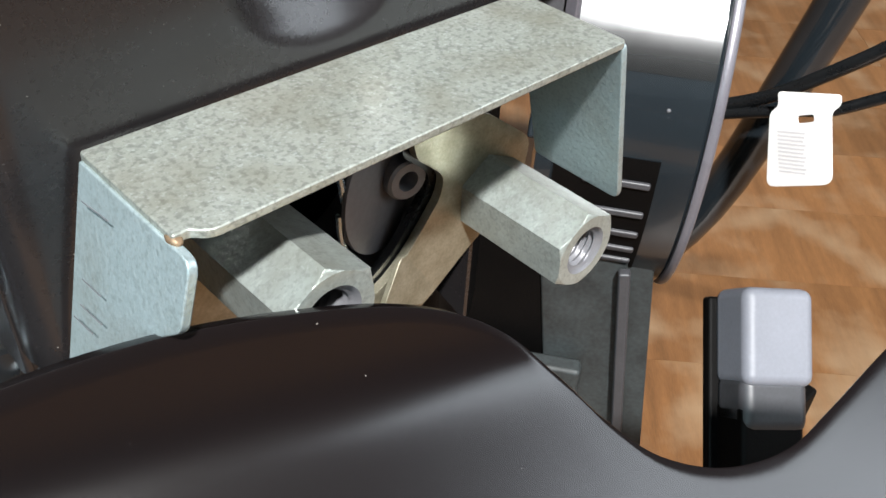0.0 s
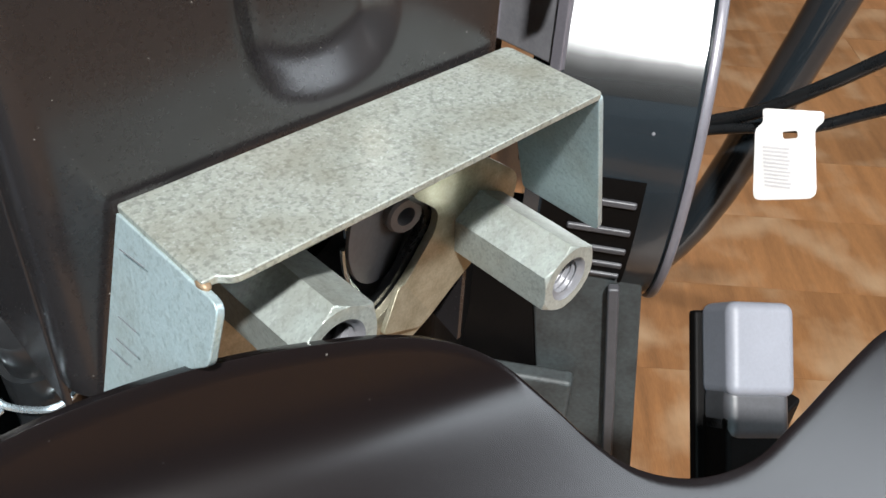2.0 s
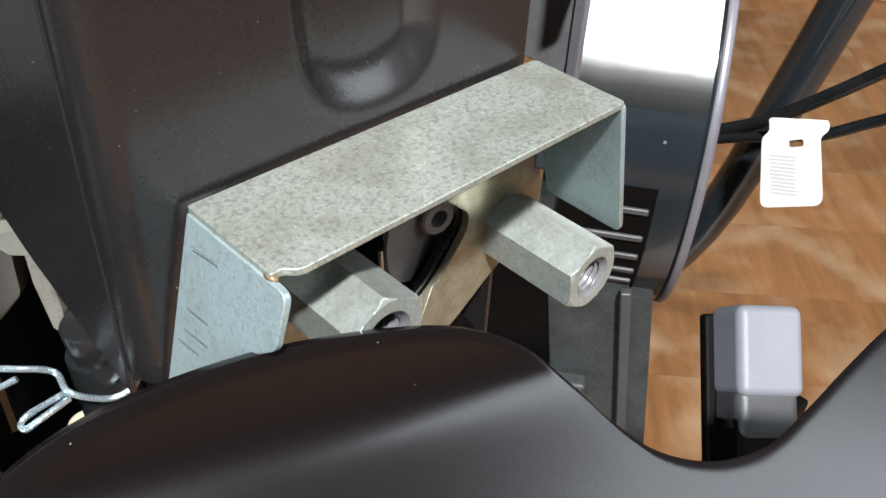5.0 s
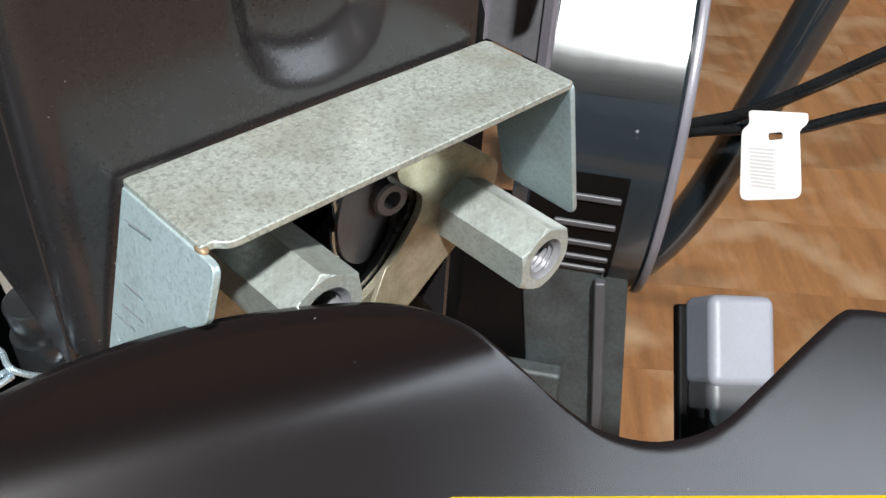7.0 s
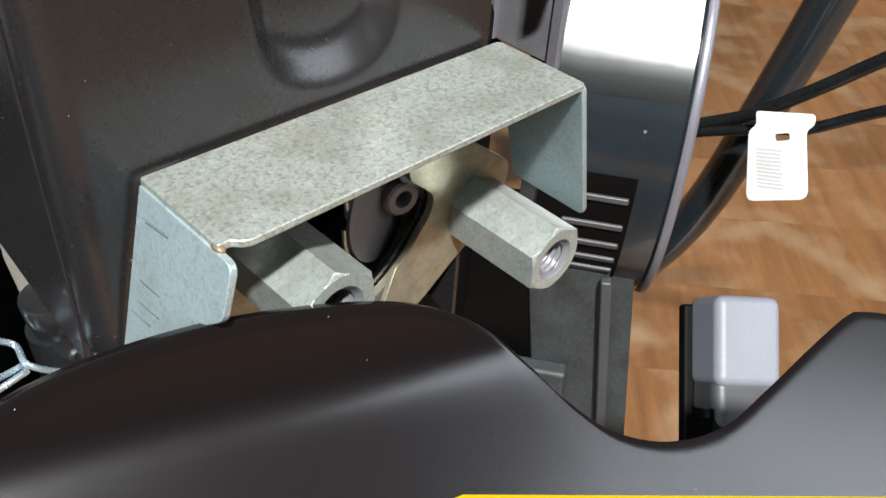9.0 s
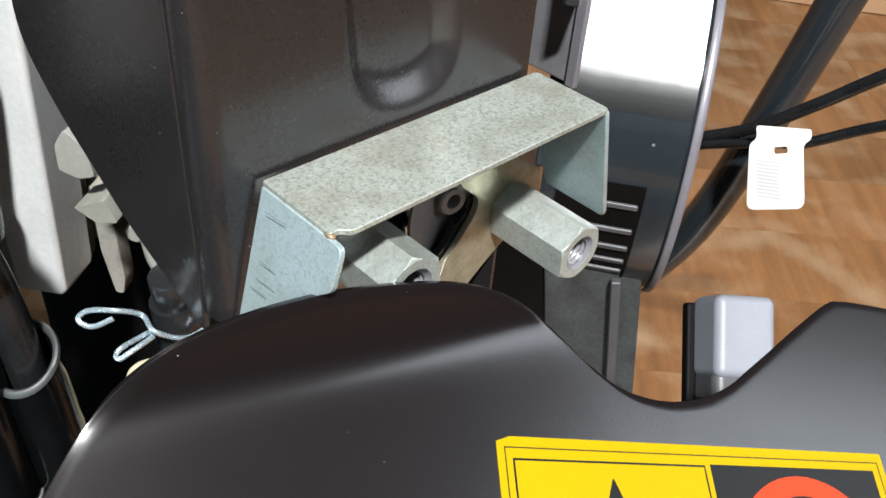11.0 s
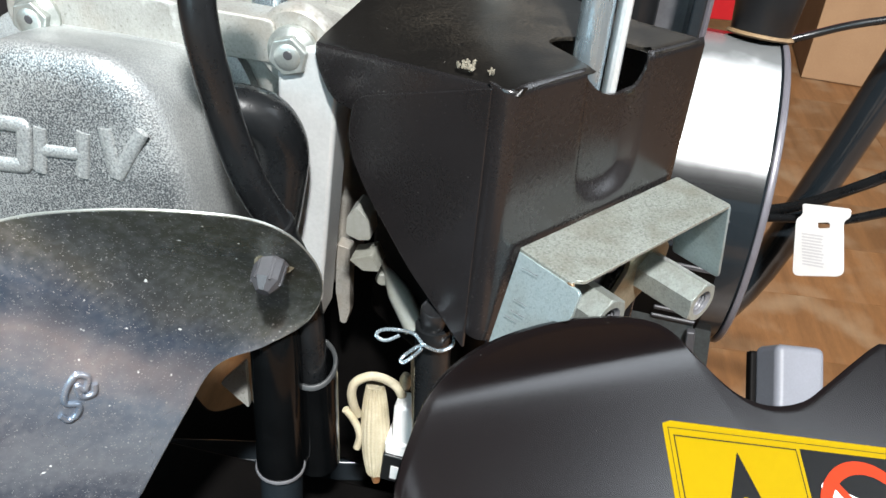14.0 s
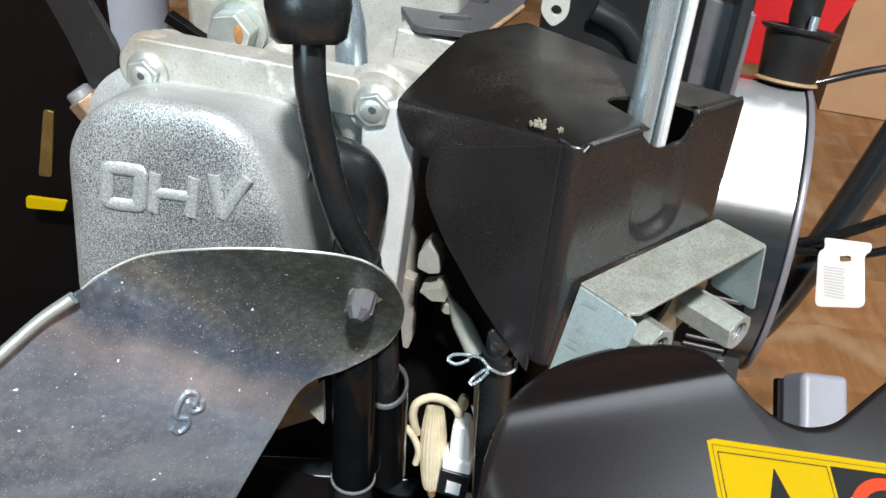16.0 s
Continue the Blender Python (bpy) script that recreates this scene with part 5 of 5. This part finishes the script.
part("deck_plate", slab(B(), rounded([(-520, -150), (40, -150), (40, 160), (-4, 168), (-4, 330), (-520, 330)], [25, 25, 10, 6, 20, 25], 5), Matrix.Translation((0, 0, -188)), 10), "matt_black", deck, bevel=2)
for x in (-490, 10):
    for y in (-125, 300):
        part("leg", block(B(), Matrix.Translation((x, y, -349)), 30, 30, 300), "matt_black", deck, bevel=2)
part("deck_ledge", block(B(), Matrix.Translation((-24, 141, -182)) @ pose(0, 0, 0, 0, 0, -39), 250, 12, 12), "gloss_black", deck, "black ledge", bevel=1.5)

# ---- handle, cables, tag and control box behind ----
bar = thing("handle_tube", "black enamelled round handle tube", "handle", (390, 110, -300))
part("tube_wall", tube(B(), [(391, 66, -48), (391, 89, -153), (391, 116, -255), (391, 160, -340), (391, 225, -440), (391, 265, -499)], 11.5, 24, 4), "gloss_black", bar)
part("upper_tube", tube(B(), [(391, 66, -48), (391, 40, 70), (391, 10, 210)], 11.5, 24, 4), "gloss_black", bar)
for pts, r, lab in (([(355, 140, -195), (358, 112, -175), (360, 84, -156), (360, 55, -128), (360, 30, -102), (350, -60, -10)], 3.4, "thick black control cable"), ([(352, 140, -200), (356, 110, -178), (358, 70, -158), (358, 54, -150), (358, 18, -122), (350, -70, -60)], 2.8, "dark grey control cable")):
    solid("control_cable", tube(B(), pts, r, 12, 8), "rubber", lab + " running past the handle tube", "cable", group="control cables")
tag = thing("hang_tag", "white card hang tag with printed bars, hung over the cables", "tag", (366, 70, -175))
TG = basis((350, 70.6, -143.3), (0, -30.7, 11.7), (0.6, 9, 48.8))
part("card", slab(B(), rounded([(-10, -2), (20.3, -2), (20, -7.2), (15.6, -10.5), (15.3, -45.5), (-18.3, -51), (-14.5, -12.5), (-10, -9)], [2, 2, 2, 3, 5, 5, 3, 2], 4), TG, 0.7, [rounded([(-0.5, -13.2), (7.2, -12), (7.2, -15.6), (-0.5, -17)], 1.2, 3)]), "paper", tag, bevel=0.15)
for k in range(11):
    part("printed_bar", slab(B(), rect(-11, -22.0 - k * 2.0, 3 - (k % 3) * 0.6, -21.0 - k * 2.0), TG @ pose(0, 0, 0.12), 0.1), "tag_ink", tag, "grey printed bar", smooth=0)
BX = basis((0, 0, 0), (0.80, -0.58, -0.12), (0.44, 0.55, -0.70))
BX.translation = Vector((190, 10, -131))
foot = thing("control_box", "black control box with a grey plastic cap on a post", "control box", (205, 15, -200))
part("cap", block(B(), BX @ pose(17.4, 7.6, -16), 24.5, 20.5, 31), "grey_plastic", foot, "grey plastic cap", bevel=3.6, segs=4)
# same body as the cap; darker grey stands in for its shaded underside
part("collar", block(B(), BX @ pose(17, 8.4, -37), 23.2, 18.4, 18), "dark_grey", foot, "lower part of the cap, its shade put into a dark grey", bevel=4, segs=3)
part("socket", block(B(), BX @ pose(16.4, 9, -52), 22, 17, 30), "matt_black", foot, bevel=2)
part("back", block(B(), BX @ pose(12.6, 18.2, -45), 20, 5, 84), "matt_black", foot, bevel=1.2)
part("post", block(B(), Matrix.Translation((214, -10, -339)), 20, 20, 320), "matt_black", foot, bevel=1.2)
frame_leg = thing("frame_leg", "dull dark metal frame legs below the blower housing", "frame", (185, 45, -300))
part("crankcase_side", block(B(), Matrix.Translation((152, 84, -290)) @ pose(0, 0, 0, 0, 0, -54), 90, 8, 200), "dark_green", frame_leg, bevel=2)
# added black block fills the dark gap where the floor showed through
part("rear_mass", block(B(), Matrix.Translation((150, 110, -310)) @ pose(0, 0, 0, 0, 0, -54), 144, 10, 378), "matt_black", frame_leg, bevel=2)
UPRIGHT = Vector((-0.098, 0.098, 0.99))
SIDEWAYS = Vector((0.588, -0.809, 0))
LEG = basis((202.4, 25.6, -321), SIDEWAYS - UPRIGHT * SIDEWAYS.dot(UPRIGHT), UPRIGHT)
part("leg", block(B(), LEG, 4.2, 356, 4), "dark_grey", frame_leg, "dull dark grey upright", bevel=1)
part("web", block(B(), LEG @ pose(-14, 4, -6), 30, 364, 5), "dark_green", frame_leg, bevel=1)
part("outer_web", block(B(), LEG @ pose(5, 2, -9), 10, 360, 5), "dark_green", frame_leg, bevel=1)

# ---- what stands behind the valve cover and the shield ----
guard = thing("exhaust_guard", "dark backdrop sheet behind the head, with pipes and a brass strip", "exhaust guard", (-110, 240, -60))
# plain dark sheet added as a backdrop in place of bare floor
part("sheet", block(B(), Matrix.Translation((-95, 330, -70)) @ VC.to_3x3().to_4x4(), 220, 300, 10), "brown_enamel", guard, bevel=3)
part("strap", slab(B(), rounded([(-110, 44), (-92, 44), (-77, 15), (-78, -4), (-88, -6), (-96, 16)], [1, 1, 3, 4, 4, 6], 4), VC @ pose(0, 0, -70), 3), "plastic_black", guard, "black steel strap", bevel=0.5)
part("curved_pipe", tube(B(), [(-66, 300, 14), (-61, 295, -12), (-58, 291, -30), (-57, 289.5, -50), (-59, 292, -84), (-66, 302, -112), (-78, 316, -136)], 8, 18, 8), "brown_enamel", guard, "dark brown enamelled pipe")
part("brass_strip", slab(B(), rounded([(-148, -41), (-143, -41.5), (-150, -76), (-157, -76.5)], 1.6, 3), VC @ pose(0, 0, -118), 2), "brass", guard, "old brass strip", bevel=0.4)
part("yellow_strip", slab(B(), rounded([(-158, -82.5), (-137, -81), (-139, -86.5), (-159, -89)], 1.2, 3), VC @ pose(0, 0, -108), 2), "yellow", guard, "yellow plastic strip", bevel=0.4)
part("rusty_pipe", tube(B(), [VC @ Vector(p) for p in ((-185, -30, -128), (-178, -60, -128), (-172, -86, -128), (-176, -106, -128), (-190, -116, -128))], 3.6, 12, 8), "rust", guard, "rust brown bent pipe")
plug_thing = thing("drain_fitting", "tarnished brass hexagon fitting on a black stem", "fitting", (-62, 192, -4))
HX = along((-61, 190, -7), (-66.5, 196, 4))
part("hexagon", slab(B(), hexagon(0, 0, 6.4, 0.2), HX @ pose(0, 0, 8), 10), "dull_brass", plug_thing, "tarnished brass hexagon", bevel=0.8)
part("nose", lathe(B(), [(0, 11.5), (3.6, 11.5), (4.6, 10.8), (4.8, 8), (0, 8)], HX, 20), "post_grey", plug_thing, "dull grey nose")
part("stem", tube(B(), [(-62, 191, -5), (-60, 188, -11), (-57, 184, -16)], 5.5, 14, 4), "rubber", plug_thing, "black stem")
plug_thing.location += Vector((0.002, -0.002, -0.004))
solid("grey_canister", lathe(B(), [(0, -499), (14, -499), (15.5, -26), (16.5, 40), (16.5, 90), (0, 90)], Matrix.Translation((-17, 250, 0)), 36), "grey_plastic", "blue grey plastic canister behind the cylinder head", "canister")
part("chrome_pipe", tube(B(), [(-15, 104, 66), (-9, 101, 48), (-7, 100, 34), (-7, 99, 18)], 5.2, 18, 6), "bright_steel", head, "bright bent pipe")
mount = thing("mounting_plate", "dark grey mounting plate with drilled holes", "plate", (70, 130, 40))
part("plate", slab(B(), rounded([(80, 210), (46, 160), (44.5, 141.4), (34.4, 120), (36, 116.6), (47.5, 105.7), (51.5, 100.8), (86, 117.1), (98, 126), (130, 170)], [2, 3, 3, 2, 1.5, 1.5, 3, 2, 3, 2], 3), Matrix.Translation((0, 0, 29.5)), 2.5, [rounded([(46.5, 121), (55.5, 113.5), (60, 117), (51, 124.5)], 3.5, 5), ring_pts(75.5, 130, 3.6, 20)]), "dark_grey", mount, bevel=0.4)
part("rusty_edge", tube(B(), [(52.6, 101.6, 28.6), (62, 106.2, 28.6), (74, 111.8, 28.6), (88, 118.6, 28.6)], 1.0, 10, 4), "gasket", mount, "rust stained plate edge")
lug = thing("white_lug", "small white painted lug with a hole", "lug", (79, 95, 34))
part("lug_plate", slab(B(), rounded([(-4, 26), (4, 26), (5, -3), (0, -8), (-5, -3)], 2.5, 4), basis((68, 84, 42), UX, (0, 0, 1)), 2.5, [ring_pts(0.5, -1.5, 1.9, 16)]), "white_plastic", lug, bevel=0.4)
duct = thing("air_duct", "black plastic air duct behind the shield", "air duct", (130, 100, 0))
part("duct_body", block(B(), Matrix.Translation((150, 118, 20)) @ VC.to_3x3().to_4x4(), 66, 90, 60), "plastic_black", duct, bevel=8, segs=3)
part("duct_rib", tube(B(), [(118, 108, 26), (127, 99, 20), (134, 92, 8), (137, 88, -8)], 5, 14, 6), "plastic_black", duct)
part("rear_plate", block(B(), Matrix.Translation((196, 128, 10)) @ VC.to_3x3().to_4x4(), 80, 130, 8), "plastic_black", duct, bevel=2)
part("shroud_plate", block(B(), Matrix.Translation((162, 76, -14)), 3, 26, 92), "post_grey", duct, "dull grey shroud plate", bevel=0.6)
part("shroud_edge", block(B(), Matrix.Translation((160, 88, -14)), 2.4, 3, 92), "rim_grey", duct, "thin grey plate edge", bevel=0.5)
part("shroud_lip", block(B(), Matrix.Translation((160, 62.5, -14)), 2.4, 4, 92), "rim_grey", duct, "grey plate lip", bevel=0.5)
part("side_plate", block(B(), Matrix.Translation((158, 66, 18)) @ VC.to_3x3().to_4x4(), 5, 90, 30), "gloss_black", duct, bevel=1)
solid("red_panel", slab(B(), rounded([(-28, -38), (26, -34), (58, 60), (-34, 60)], 3, 3), basis((345, 150, -20), UX, (0, 0, 1)), 8), "red_paint", "red painted sheet panel behind the blower housing", "panel", bevel=1)
carton = thing("cardboard_box", "plain brown cardboard box on the floor", "box", (1640, 500, -500))
part("carton_body", block(B(), Matrix.Translation((1640, 500, -340)) @ pose(0, 0, 0, 0, 0, -54), 420, 300, 316), "card", carton, bevel=2)
for s in (-1, 1):
    part("flap", block(B(), Matrix.Translation((1640, 500, -180)) @ pose(0, 0, 0, 0, 0, -54) @ pose(0, 76 * s, 0), 420, 148, 4), "card", carton, bevel=1)
solid("throttle_wire", tube(B(), [(250, 150, -70), (314.6, 100.5, -44), (335.5, 72.6, -29), (370, 20, -10)], 2.2, 10, 6), "rubber", "thin black wire behind the blower housing", "cable", group="control cables")
solid("bracket_corner", slab(B(), rounded([(0, 0), (8.5, 11), (9, -8)], 1, 2), basis((-46, 71, -72.8), UX, (0, 0, 1)), 2), "cast_smooth", "small pale metal corner behind the pipes", "bracket")

# ---- room ----
floor = solid("floor", block(B(), Matrix.Translation((200, 100, -512)), 4900, 4700, 20), "oak", "varnished oak board floor with worn pale patches", "floor", kind="structure", smooth=0)
for nm, at, size in (("wall_north", (200, 2460, 700), (5000, 100, 2420)),):
    solid(nm, block(B(), Matrix.Translation(at), *size), "panelling", "grey brown wood panelled wall of the workshop", "wall", kind="structure", smooth=0)
east = thing("wall_east", "unseen brown wood panelled wall with an opening for added window light", "wall", (2500, 100, 0), kind="structure")
for at, size in (((2600, -900, 700), (100, 2800, 2420)), ((2600, 2120, 700), (100, 720, 2420)), ((2600, 1130, 15), (100, 1260, 1050)), ((2600, 1130, 1755), (100, 1260, 310))):
    part("wall_piece", block(B(), Matrix.Translation(at), *size), "panelling", east, smooth=0)
west = thing("wall_west", "unseen brown wood panelled wall with an opening for added window light", "wall", (-2300, 100, 0), kind="structure")
for at, size in (((-2300, -1800, 700), (100, 1100, 2420)), ((-2300, 1350, 700), (100, 2500, 2420)), ((-2300, -575, -100), (100, 1350, 820)), ((-2300, -575, 1665), (100, 1350, 490))):
    part("wall_piece", block(B(), Matrix.Translation(at), *size), "panelling", west, smooth=0)
south = thing("wall_south", "unseen brown wood panelled wall with an opening for added window light", "wall", (200, -1500, 0), kind="structure")
for at, size in (((-815, -1500, 700), (2970, 100, 2420)), ((2325, -1500, 700), (650, 100, 2420)), ((1335, -1500, -30), (1330, 100, 960)), ((1335, -1500, 1770), (1330, 100, 280))):
    part("wall_piece", block(B(), Matrix.Translation(at), *size), "panelling", south, smooth=0)
fitting = thing("ceiling_light", "slim white ceiling light fitting", "ceiling light", (-780, -1000, 1800))
part("housing", block(B(), Matrix.Translation((-780, -1000, 1812)), 260, 180, 30), "white_plastic", fitting, bevel=4)
solid("ceiling", block(B(), Matrix.Translation((200, 100, 1860)), 5000, 4800, 60), "plaster", "dark board ceiling, unseen, kept dark to limit reflections", "ceiling", kind="structure", smooth=0)
plank_mesh = to_mesh(block(B(), Matrix.Translation((0, 0, -501)), 119.7, 1199.5, 4), "board")
for v in plank_mesh.vertices:
    v.co.z -= BASE
plank_mesh.materials.append(M["oak"])
for i in range(-30, 31):
    for j in range(-4, 5):
        m = pose(0, 0, 0, 0, 0, 43) @ pose(0.12 * i - 0.3, 1.2 * j + 0.4 * (i % 3), 0)
        corners = [m @ Vector((x, y, 0)) for x in (-0.06, 0.06) for y in (-0.6, 0.6)]
        if all(-2.25 < c.x < 2.55 and -1.45 < c.y < 2.41 for c in corners):
            ob = new("board", plank_mesh)
            ob.parent = floor
            ob.matrix_world = Matrix.Translation((0, 0, BASE)) @ m
